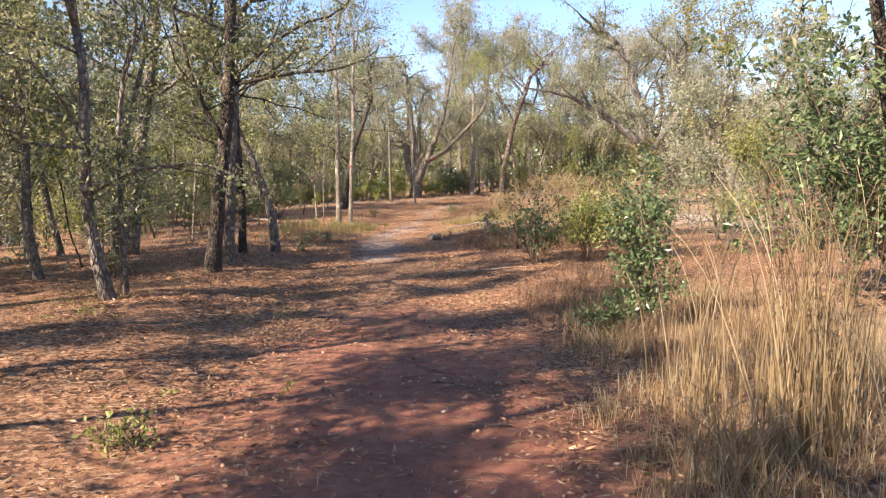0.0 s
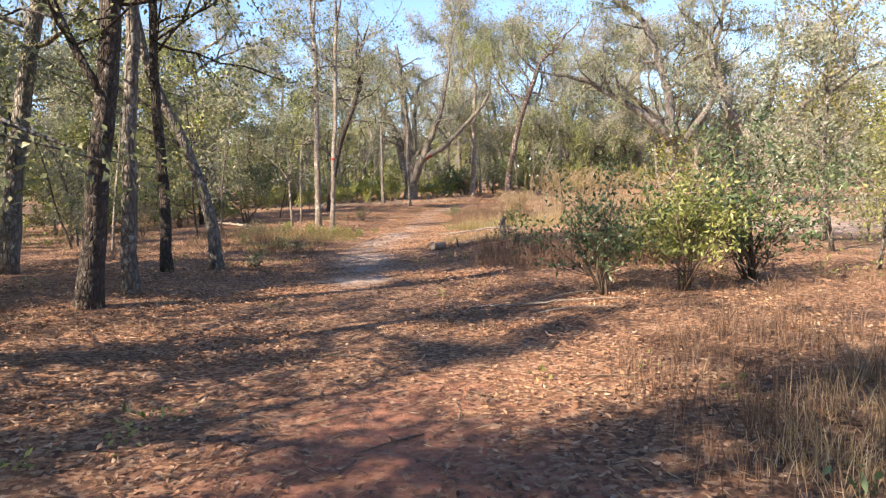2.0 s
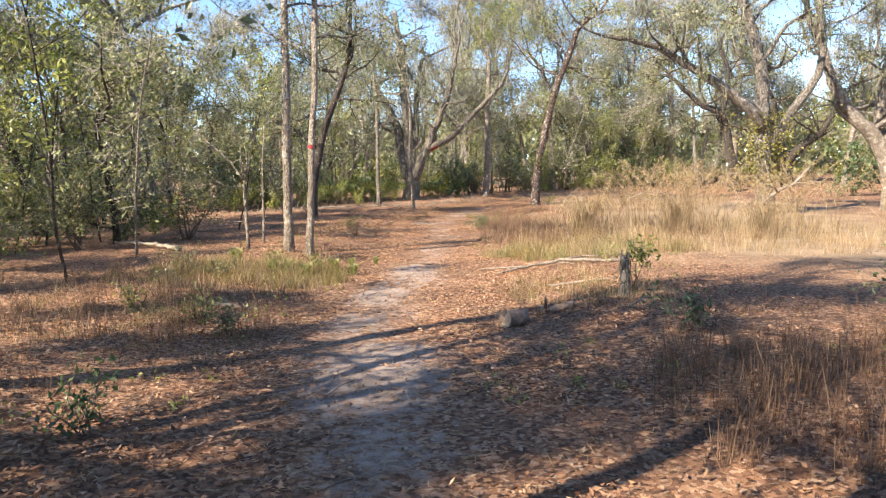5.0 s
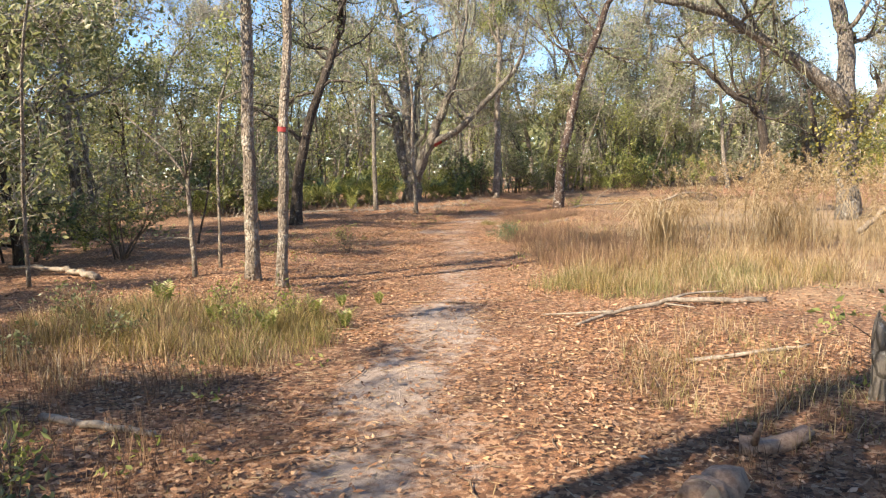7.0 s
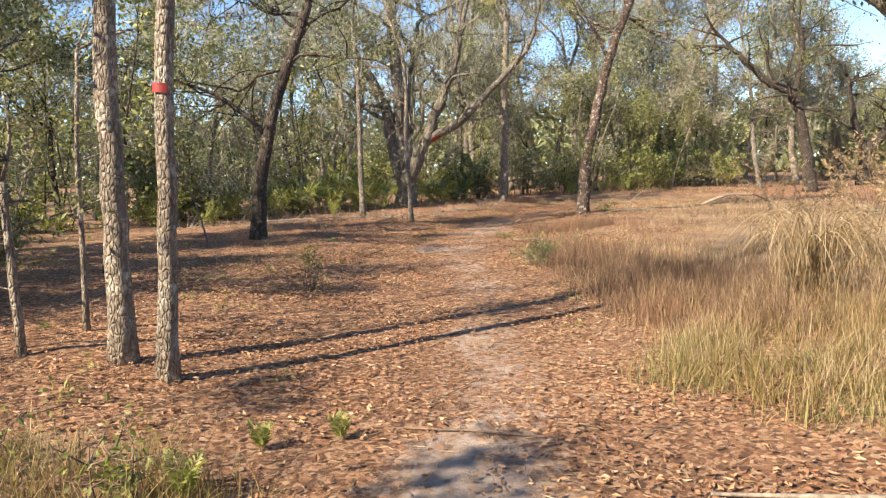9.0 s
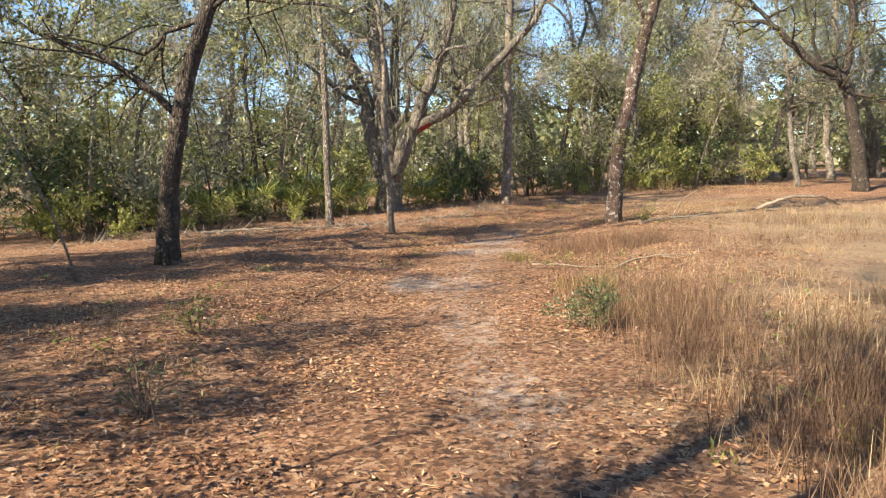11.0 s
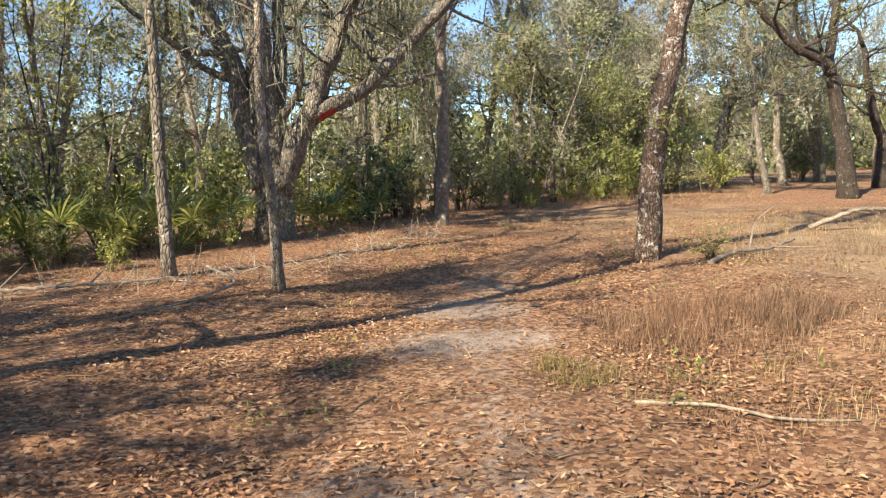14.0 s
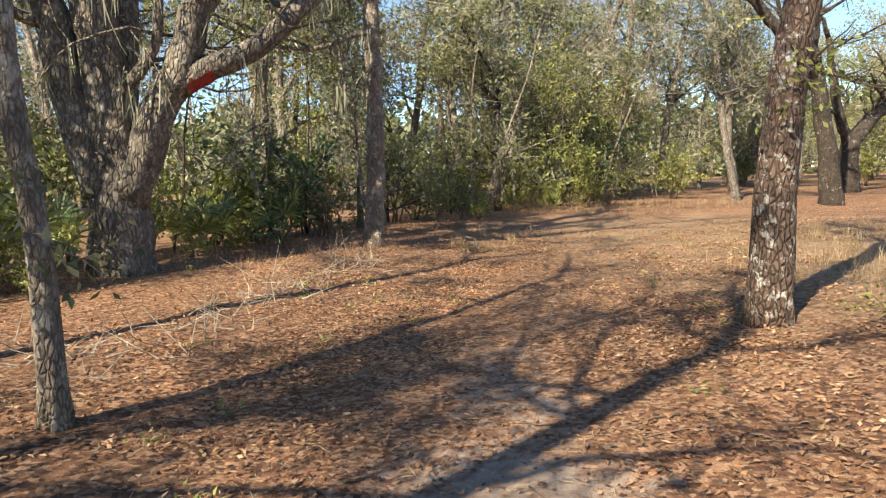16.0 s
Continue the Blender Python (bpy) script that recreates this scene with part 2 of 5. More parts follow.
def smooth_line(points, step=0.25):
    """A rounder polyline through the given points."""
    p = np.asarray(points, dtype=float)
    if len(p) < 3:
        n = max(2, int(np.linalg.norm(p[-1] - p[0]) / step) + 1)
        return p[0] + (p[-1] - p[0]) * np.linspace(0, 1, n)[:, None]
    ext = np.vstack((2 * p[0] - p[1], p, 2 * p[-1] - p[-2]))
    out = []
    for i in range(1, len(ext) - 2):
        a, b, c, d = ext[i - 1:i + 3]
        n = max(2, int(np.linalg.norm(c - b) / step))
        for t in np.arange(n) / n:
            out.append(0.5 * (2 * b + (c - a) * t + (2 * a - 5 * b + 4 * c - d) * t * t + (3 * b - a - 3 * c + d) * t ** 3))
    out.append(p[-1])
    return np.asarray(out)


def tube(points, radii, sides=6, rng=None, rough=0.0, flare=0.0):
    """A tapered limb along a polyline, uneven if rough, with a root flare at its foot."""
    p = np.asarray(points, dtype=float)
    m = len(p)
    tang = np.gradient(p, axis=0)
    tang /= np.linalg.norm(tang, axis=1)[:, None] + 1e-9
    ref = np.where(np.abs(tang[:, 2:3]) < 0.9, np.array([[0, 0, 1.0]]), np.array([[1.0, 0, 0]]))
    u = np.cross(tang, ref)
    # keep the rings from twisting
    u[0] /= np.linalg.norm(u[0]) + 1e-9
    for i in range(1, m):
        w = u[i - 1] - tang[i] * np.dot(u[i - 1], tang[i])
        u[i] = w / (np.linalg.norm(w) + 1e-9)
    v = np.cross(tang, u)
    ang = np.linspace(0, 2 * np.pi, sides, endpoint=False)
    r = np.asarray(radii, dtype=float)[:, None] * np.ones((1, sides))
    if rough and rng is not None:
        lobes = 1 + rough * np.sin(ang * 3 + rng.uniform(0, 6)) + rough * np.sin(ang * 2 + rng.uniform(0, 6))
        r = r * lobes * (1 + rough * rng.normal(0, 0.6, (m, sides)))
    if flare:
        along = np.linalg.norm(p - p[0], axis=1)
        foot = np.exp(-along / (radii[0] * 2.2))[:, None]
        r = r * (1 + flare * foot * (0.6 + 0.5 * np.sin(ang * 4 + 1.0)))
    ring = p[:, None, :] + r[:, :, None] * (np.cos(ang)[None, :, None] * u[:, None, :] + np.sin(ang)[None, :, None] * v[:, None, :])
    verts = ring.reshape(-1, 3)
    i, j = np.meshgrid(np.arange(m - 1), np.arange(sides), indexing="ij")
    a = (i * sides + j).ravel()
    b = (i * sides + (j + 1) % sides).ravel()
    quads = np.stack((a, b, b + sides, a + sides), axis=1)
    top = np.arange((m - 1) * sides, m * sides)[None, :]
    bottom = np.arange(sides)[None, ::-1]
    return verts, [quads, top, bottom]


def leaves(rng, centres, length, width, flat=0.0, hang=0.0):
    """One folded, pointed leaf at each centre."""
    n = len(centres)
    d = rng.normal(size=(n, 3))
    d[:, 2] = d[:, 2] * (1 - flat) - hang
    d /= np.linalg.norm(d, axis=1)[:, None] + 1e-9
    w = rng.normal(size=(n, 3))
    w[:, 2] *= 1 - flat
    s = np.cross(d, w)
    if flat > 0.5:
        s = np.cross(d, np.array([0, 0, 1.0]) + 0.35 * rng.normal(size=(n, 3)))
    s /= np.linalg.norm(s, axis=1)[:, None] + 1e-9
    nrm = np.cross(d, s)
    ln = (length * rng.triangular(0.4, 0.85, 1.5, n))[:, None]
    wd = (width * rng.uniform(0.7, 1.2, n))[:, None]
    fold = wd * rng.uniform(-0.35, 0.35, n)[:, None]
    v = np.stack((centres, centres + d * ln * 0.45 + s * wd * 0.5 + nrm * fold, centres + d * ln,
                  centres + d * ln * 0.45 - s * wd * 0.5 + nrm * fold), axis=1).reshape(-1, 3)
    return v, [np.arange(4 * n).reshape(n, 4)]


def spikes(rng, centres, length, radius, up=0.5):
    """One thin three-sided twig at each centre, pointing out and up."""
    n = len(centres)
    d = rng.normal(size=(n, 3))
    d[:, 2] = d[:, 2] * 0.8 + up
    d /= np.linalg.norm(d, axis=1)[:, None] + 1e-9
    u = np.cross(d, rng.normal(size=(n, 3)))
    u /= np.linalg.norm(u, axis=1)[:, None] + 1e-9
    w = np.cross(d, u)
    ln = (length * rng.triangular(0.3, 0.8, 1.6, n))[:, None]
    feet = [centres + radius * (math.cos(a) * u + math.sin(a) * w) for a in (0.0, 2.09, 4.19)]
    v = np.stack(feet + [centres + d * ln + rng.normal(0, 0.06, (n, 3)) * ln], axis=1).reshape(-1, 3)
    k = np.arange(n)[:, None] * 4
    return v, [np.concatenate([k + np.array([[a, b, 3]]) for a, b in ((0, 1), (1, 2), (2, 0))])]


def blades(rng, feet, height, width=0.006, lean=0.35, curl=0.5, wind=(0.0, 0.0)):
    """Grass blades from their feet: tapering, leaning, curling over."""
    n = len(feet)
    h = height * rng.uniform(0.3, 1.0, n) * (0.75 + 0.4 * np.clip(ripple(feet[:, 0], feet[:, 1], 0.9, 15), -0.8, 1)) * np.where(rng.uniform(0, 1, n) > 0.9, 1.35, 1.0)
    az = rng.uniform(0, 2 * np.pi, n)
    out = np.stack((np.cos(az), np.sin(az)), axis=1) * (lean * np.abs(rng.normal(0.6, 0.5, n)))[:, None] + np.asarray(wind)
    side_az = rng.uniform(0, 2 * np.pi, n)
    side = np.stack((np.cos(side_az), np.sin(side_az), np.zeros(n)), axis=1)
    rows = []
    for f, w in ((0.0, 1.0), (0.45, 0.85), (0.8, 0.5)):
        off = out * (f * (1 - curl) + curl * f * f)[..., None] if isinstance(f, np.ndarray) else out * (f * (1 - curl) + curl * f * f)
        c = feet + np.concatenate((off * h[:, None], (h * f * (1 - 0.15 * f * curl))[:, None]), axis=1)
        rows += [c - side * width * w * 0.5, c + side * width * w * 0.5]
    tip = feet + np.concatenate((out * h[:, None], (h * (1 - 0.25 * curl))[:, None]), axis=1)
    v = np.stack(rows + [tip], axis=1).reshape(-1, 3)
    k = np.arange(n)[:, None] * 7
    quads = np.concatenate((k + np.array([[0, 1, 3, 2]]), k + np.array([[2, 3, 5, 4]])))
    return v, [quads, k + np.array([[4, 5, 6]])]


# ------------------------------------------------------------------ the lie of the land
PATH = np.array([(0, -30), (0, 0), (-0.1, 3), (-0.6, 8), (-1.3, 14), (-1.55, 18), (-1.15, 22), (-0.6, 27), (-0.65, 31),
                 (0.15, 35), (1.2, 38.3), (3.4, 41.3), (6.0, 44.6), (10, 46.8), (17, 46.4), (30, 48), (70, 50)], dtype=float)


def path_distance(x, y):
    x, y = np.broadcast_arrays(np.asarray(x, dtype=float), np.asarray(y, dtype=float))
    best = np.full(x.shape, 1e9)
    for (ax, ay), (bx, by) in zip(PATH[:-1], PATH[1:]):
        dx, dy = bx - ax, by - ay
        t = np.clip(((x - ax) * dx + (y - ay) * dy) / (dx * dx + dy * dy), 0, 1)
        best = np.minimum(best, np.hypot(x - ax - t * dx, y - ay - t * dy))
    return best


def ripple(x, y, scale, seed):
    """Soft, uneven waves between about -1 and 1."""
    r = np.random.default_rng(seed)
    total = 0.0
    for _ in range(7):
        a, f, ph = r.uniform(0, 2 * np.pi), r.uniform(0.6, 1.7) / scale, r.uniform(0, 6.3)
        total = total + np.sin((x * np.cos(a) + y * np.sin(a)) * f * 6.28 + ph)
    return total / 4.0


def spot(x, y, cx, cy, rx, ry):
    return np.exp(-(((x - cx) / rx) ** 2 + ((y - cy) / ry) ** 2))


def land(x, y):
    x, y = np.asarray(x, dtype=float), np.asarray(y, dtype=float)
    z = np.interp(y, [-40, 0, 8, 15, 22, 33, 38, 45, 60, 200], [0.05, 0.0, -0.13, -0.2, -0.27, -0.25, -0.22, -0.08, 0.1, 0.8])
    d = path_distance(x, y)
    side = np.clip((d - 1.0) / 2.2, 0, 1)
    side = side * side * (3 - 2 * side)
    near = np.exp(-(np.maximum(d - 25, 0) / 40.0))
    return (z + 0.13 * side * np.where(y > -2, 1, 0.8) + near * (0.025 * ripple(x, y, 2.3, 3) * (0.25 + 0.75 * side)
            + 0.012 * ripple(x, y, 0.7, 4)) + 0.13 * spot(x, y, 3.6, 38.2, 1.8, 2.6) + 0.1 * ripple(x, y, 40.0, 5) * np.clip((d - 8) / 20, 0, 1))


def on_land(x, y, lift=0.0):
    return np.stack((np.asarray(x, dtype=float), np.asarray(y, dtype=float), land(x, y) + lift), axis=-1)


def spacing(lo, hi, fine, far):
    inner = np.arange(lo, hi + fine, fine)
    steps = fine * 1.22 ** np.arange(1, 60)
    reach = np.cumsum(steps)
    reach = reach[reach < far]
    return np.concatenate((lo - reach[::-1], inner, inner[-1] + reach))


def build_ground():
    xs, ys = spacing(-8, 9, 0.17, 900), spacing(-1, 48, 0.2, 1500)
    x, y = np.meshgrid(xs, ys, indexing="ij")
    z = land(x, y)
    verts = np.stack((x, y, z), axis=-1).reshape(-1, 3)
    nx, ny = x.shape
    i, j = np.meshgrid(np.arange(nx - 1), np.arange(ny - 1), indexing="ij")
    a = (i * ny + j).ravel()
    quads = np.stack((a, a + ny, a + ny + 1, a + 1), axis=1)
    ob = new("ground", mesh_of("ground", verts, [quads], GROUND, True))
    d = path_distance(x, y)
    sand = 0.43 * np.exp(-(d / 0.55) ** 2) * np.clip((y - 9) / 5, 0, 1) * np.clip((44 - y) / 6, 0, 1)
    for cx, cy, rx, ry in ((-1.15, 21.7, 0.5, 1.5), (-1.6, 19.6, 0.45, 1.0), (-1.75, 18.0, 0.4, 0.7), (-1.4, 16.2, 0.7, 1.3),
                           (0.1, 35.1, 0.8, 0.6), (-1.05, 32.0, 0.45, 0.9), (0.35, 36.4, 0.6, 0.7), (-1.2, 13.6, 0.5, 0.7)):
        sand = np.maximum(sand, 0.86 * spot(x, y, cx, cy, rx, ry))
    sand = np.maximum(sand, 0.6 * spot(x, y, 9.0, 22.0, 3.0, 6.0))
    clay = 0.85 * np.exp(-(d / 1.5) ** 2) * np.clip((11 - y) / 6, 0, 1)
    straw = 0.8 * spot(x, y, 4.5, 26, 4.5, 5.5) + 0.7 * spot(x, y, 3.0, 5.5, 1.9, 4.0) + 0.7 * spot(x, y, -3.4, 21.2, 1.4, 1.6)
    straw = straw + 0.7 * spot(x, y, 7.0, 37.0, 4.5, 7.0) + 0.5 * spot(x, y, 9.0, 46.0, 6.0, 4.0) + 0.35 * np.clip((d - 4) / 4, 0, 1)
    for name, values in (("sand", sand), ("clay", clay), ("straw", straw)):
        layer = ob.data.attributes.new(name, "FLOAT", "POINT")
        layer.data.foreach_set("value", np.ascontiguousarray(values, dtype=np.float32).ravel())
    return tagged(ob, "leaf-strewn forest floor with a sandy red footpath", "ground", kind="structure")


build_ground()

# ------------------------------------------------------------------ trees


def sprout(rng, limbs, sites, start, way, length, radius, depth, lift=0.06, kids=4):
    """A branch that wanders off and forks again; its last twigs carry the leaves."""
    n = max(4, int(length / 0.3))
    step = length / n
    pts, d = [start], way / np.linalg.norm(way)
    for _ in range(n):
        d = d + rng.normal(0, 0.2, 3) + np.array([0, 0, lift])
        d /= np.linalg.norm(d)
        pts.append(pts[-1] + d * step)
    pts = np.asarray(pts)
    limbs.append((pts, np.linspace(radius, radius * 0.3, len(pts)), 5 if radius > 0.03 else (4 if radius > 0.014 else 3)))
    if depth == 0:
        sites.extend(pts[1:])
        return
    if depth == 1:
        sites.extend(pts[len(pts) // 2:])
    for _ in range(kids):
        f = rng.uniform(0.25, 1.0)
        at = pts[int(f * (len(pts) - 1))]
        side = rng.normal(size=3)
        side[2] = side[2] * 0.6
        w = d * 0.55 + side / np.linalg.norm(side)
        sprout(rng, limbs, sites, at, w, length * rng.uniform(0.4, 0.68), max(radius * (1 - 0.65 * f) * 0.7, 0.005), depth - 1, lift, kids)


def strands(rng, sites, count, length):
    """Tufts of hanging moss: thin ribbons that fall from the limbs."""
    if not len(sites):
        return None
    pick = np.asarray(sites)[rng.integers(0, len(sites), count)]
    pick = np.repeat(pick, 5, axis=0) + rng.normal(0, 0.05, (count * 5, 3))
    v, f = blades(rng, pick * 0, length, 0.016, 0.25, 0.4)
    v[:, 2] *= -1
    return v + np.repeat(pick, 7, axis=0), f


def build_tree(seed, base, stems, label, bark, leaf, crown=4500, leaf_size=0.07, moss=0, top=4.0, kids=4, from_height=0.45, flare=0.35,
               depth=2, name="tree", low_twigs=0, sides=10, spread=1.5, moss_length=0.4, leaf_width=0.5, fuzz=0.14,
               fine=0, fine_length=0.45, fine_wood=None):
    """stems: (points, foot radius, end radius); the first is the trunk, the rest its limbs. Ends go on growing into the crown."""
    rng = np.random.default_rng(seed)
    base = np.asarray(base, dtype=float)
    root = new(name)
    root.location = base
    tagged(root, label, "tree")
    sites, spread_out = [], []

    def bough(*args):
        limbs = []
        sprout(rng, limbs, sites, *args)
        spread_out.extend(q for p, r, s in limbs for q in p[::3])
        limb = part("branch", tube(*limbs[0]), bark, root, smooth=True)
        if limbs[1:]:
            tagged(part("twig_spray", joined([tube(p, r, s) for p, r, s in limbs[1:]]), bark, limb, smooth=True), kind="stuff")

    for k, (points, r0, r1) in enumerate(stems):
        p = smooth_line(np.asarray(points, dtype=float) - base, 0.22)
        if k == 0:
            p[0, 2] -= 0.12
        p[1:] += rng.normal(0, r0 * 0.06, (len(p) - 1, 3))
        frac = np.linspace(0, 1, len(p))
        part("trunk" if k == 0 else "limb", tube(p, r0 + (r1 - r0) * frac ** 0.8, sides, rng, 0.05, flare if k == 0 else 0.0), bark, root, smooth=True)
        way = p[-1] - p[-3]
        way = way / np.linalg.norm(way)
        # the stem goes on above and forks
        for _ in range(2 if k == 0 else 1):
            bough(p[-1], way + rng.normal(0, 0.25, 3), top * rng.uniform(0.6, 0.9), r1 * 0.85, depth, 0.08, kids)
        first = from_height if k == 0 else 0.3
        for _ in range(kids + 1):
            f = rng.uniform(first, 1.0)
            at = p[int(f * (len(p) - 1))]
            side = rng.normal(size=3)
            side[2] = abs(side[2]) * 0.5
            bough(at, side, spread * top * rng.uniform(0.3, 0.55), max(0.4 * (r0 + (r1 - r0) * f), 0.008), max(depth - 1, 0), 0.04, kids)
        for _ in range(low_twigs):
            at = p[int(rng.uniform(0.2, 0.6) * (len(p) - 1))]
            side = rng.normal(size=3)
            side[2] = side[2] * 0.3
            bough(at, side, rng.uniform(0.4, 0.9), 0.008, 0, 0.0, 2)
    if crown and sites:
        sites_a = np.asarray(sites)
        clump = rng.gamma(0.8, 1.0, len(sites_a))
        pick = rng.choice(len(sites_a), crown, p=clump / clump.sum())
        centres = sites_a[pick] + rng.normal(0, fuzz, (crown, 3))
        tagged(part("crown", leaves(rng, centres, leaf_size, leaf_size * leaf_width, hang=0.25), leaf, root), kind="stuff")
    if fine:
        pool = np.asarray(sites + spread_out)
        at = pool[rng.integers(0, len(pool), fine)] + rng.normal(0, 0.05, (fine, 3))
        tagged(part("fine_twig_spray", spikes(rng, at, fine_length, 0.006 if fine_length < 0.6 else 0.009), fine_wood or PALE_TWIG, root, "pale leafless twigs"), kind="stuff")
    if moss:
        tagged(part("spanish_moss", strands(rng, sites + spread_out, moss, moss_length), MOSS, root, "grey hanging moss"), kind="stuff")
    return root


def leaning(x, y, points):
    """Trunk points as (x, z) in the upright plane through y, the foot set on the land."""
    out = [(px, y, pz) for px, pz in points]
    out[0] = (out[0][0], y, float(land(out[0][0], y)))
    return out


def upright(seed, x, y, height, lean=0.1):
    r = np.random.default_rng(seed)
    p = [np.array([x, y, float(land(x, y))])]
    d = np.array([r.normal(0, lean), r.normal(0, lean), 1.0])
    for _ in range(4):
        d = d + np.array([r.normal(0, lean), r.normal(0, lean), 0])
        p.append(p[-1] + d / np.linalg.norm(d) * height / 4)
    return [tuple(q) for q in p]


def path_tree(seed, y, points, r0, r1, label, bark, leaf, limbs=(), **more):
    trunk = leaning(0, y, points)
    stems = [(trunk, r0, r1)] + [([(px, ly, pz) for px, pz in pts], a, b) for ly, pts, a, b in limbs]
    return build_tree(seed, trunk[0], stems, label, bark, leaf, **more)


# trees along the first stretch
path_tree(11, 8.13, [(-3.9, 0), (-4.04, 0.69), (-4.08, 1.53), (-4.01, 2.48), (-4.07, 3.1)], 0.085, 0.05,
          "slender grey oak sapling with a crooked trunk", BARK_GREY, OAK_LEAF, top=3.2, crown=5670, low_twigs=4)
path_tree(12, 8.55, [(-3.9, 0), (-3.89, 0.85), (-3.88, 1.73), (-3.76, 2.6)], 0.045, 0.025,
          "thin oak sapling beside a larger one", BARK_GREY, OAK_LEAF, top=2.2, crown=2970, low_twigs=3, sides=8)
path_tree(13, 11.07, [(-3.65, 0), (-3.49, 1.12), (-3.3, 2.37), (-3.21, 3.3), (-3.15, 4.6)], 0.125, 0.085,
          "dark-barked oak leaning slightly over the path", BARK_DARK, OAK_LEAF, top=4.5, crown=8100, from_height=0.55,
          limbs=[(11.0, [(-3.36, 2.0), (-3.7, 2.7), (-3.95, 3.6)], 0.045, 0.025)])
path_tree(14, 12.0, [(-3.64, 0), (-3.6, 0.89), (-3.52, 1.95), (-3.44, 2.84), (-3.46, 3.6), (-3.4, 5.0)], 0.095, 0.06,
          "straight grey oak with patches of lichen", BARK_GREY, OAK_LEAF, top=4.2, crown=6750, from_height=0.55)
path_tree(15, 13.94, [(-3.96, 0), (-3.94, 0.8), (-3.97, 1.84), (-3.98, 2.84), (-3.9, 4.2)], 0.075, 0.05,
          "slim dark oak sapling with a bare trunk", BARK_DARK, OAK_LEAF, top=3.6, crown=5670, from_height=0.55)
path_tree(16, 14.55, [(-3.46, 0), (-3.55, 0.75), (-3.83, 1.67), (-4.15, 2.39), (-4.35, 2.95), (-4.5, 4.0)], 0.09, 0.055,
          "grey oak bending away from the path", BARK_GREY, OAK_LEAF, top=3.6, crown=6480, from_height=0.5, low_twigs=2)
# the pair of pale trunks and the broken sapling
path_tree(21, 24.1, [(-3.54, 0), (-3.52, 1.05), (-3.52, 1.88), (-3.49, 2.53), (-3.47, 4.2), (-3.5, 5.4)], 0.088, 0.055,
          "pale rough-barked tree, one of a close pair", BARK_PALE, OAK_LEAF, top=3.4, crown=4860, from_height=0.6, low_twigs=3)
slender = path_tree(22, 23.75, [(-3.1, 0), (-3.05, 0.79), (-3.0, 1.84), (-2.92, 2.87), (-2.88, 4.3), (-2.8, 5.4)], 0.072, 0.048,
          "pale slender tree, one of a close pair", BARK_PALE, OAK_LEAF, top=3.4, crown=4860, from_height=0.6,
          limbs=[(23.75, [(-2.9, 3.2), (-3.3, 3.5), (-3.9, 3.75)], 0.03, 0.015)])
blaze = [(-3.018, 1.69), (-3.015, 1.72), (-3.012, 1.75)]


def trunk_blaze(tree, points, y, radius):
    """A short band of paint on the side of the trunk that faces the path's start."""
    line = np.array([(x, y, z) for x, z in points]) - np.array(tree.location)
    line = smooth_line(line, 0.02)
    v, f = tube(line, np.full(len(line), radius), 20)
    out = (v - np.repeat(line, 20, axis=0)) @ np.array([-0.1, -1.0, 0.0]) / radius
    part("paint_mark", pruned(v, f[0][(out[f[0]] > 0.6).all(axis=1)]), RED_PAINT, tree, "small red paint mark on the bark", smooth=True)


trunk_blaze(slender, blaze, 23.75, 0.074)
path_tree(23, 24.2, [(-4.3, 0), (-4.33, 0.79), (-4.34, 1.15)], 0.034, 0.026, "thin sapling with a broken, bent-over top", BARK_PALE, OAK_LEAF,
          limbs=[(24.2, [(-4.34, 1.12), (-4.56, 1.47), (-5.05, 1.93)], 0.022, 0.009)], top=0.8, crown=160, kids=3, depth=1, flare=0.2, sides=7, leaf_size=0.05)
path_tree(24, 25.0, [(-4.2, 0), (-4.18, 0.6), (-4.17, 1.3), (-4.1, 2.2)], 0.028, 0.016, "thin pale sapling with few leaves", BARK_PALE, OAK_LEAF,
          top=1.0, crown=300, kids=3, depth=1, flare=0.2, sides=7)
# the bend
path_tree(31, 33.8, [(-4.64, 0), (-4.53, 1.0), (-4.32, 2.0), (-4.09, 2.83), (-3.85, 3.4), (-3.4, 4.6)], 0.155, 0.09,
          "dark oak trunk leaning over the leaf litter", BARK_DARK, OAK_LEAF, top=4.4, crown=9500, moss=120, from_height=0.65, kids=5, leaf_size=0.085,
          limbs=[(33.8, [(-4.38, 2.0), (-4.81, 2.42), (-5.4, 2.85), (-6.1, 3.1)], 0.06, 0.03)])
path_tree(32, 37.95, [(3.18, 0), (3.27, 1.26), (3.52, 2.5), (3.95, 4.2), (4.45, 5.5), (4.75, 6.4)], 0.165, 0.1,
          "leaning oak with reddish bark and white lichen", BARK_RED, LIGHT_LEAF, top=3.6, crown=7020, from_height=0.6, low_twigs=3, flare=0.5,
          limbs=[(38.1, [(3.9, 4.1), (3.5, 4.9), (3.0, 5.6)], 0.05, 0.03)])
path_tree(33, 37.85, [(-1.46, 0), (-1.47, 0.8), (-1.53, 1.5), (-1.54, 2.25), (-1.5, 3.4), (-1.6, 4.4)], 0.072, 0.042,
          "pale sapling with blotched bark before the old oak", BARK_PALE, OAK_LEAF, top=2.4, crown=1620, from_height=0.7, low_twigs=3)
path_tree(34, 39.0, [(-2.81, 0), (-2.83, 1.25), (-2.82, 2.4), (-2.82, 3.6), (-2.9, 5.0)], 0.088, 0.055,
          "straight slender grey trunk among palmettos", BARK_GREY, OAK_LEAF, top=3.0, crown=2970, moss=80, from_height=0.7)
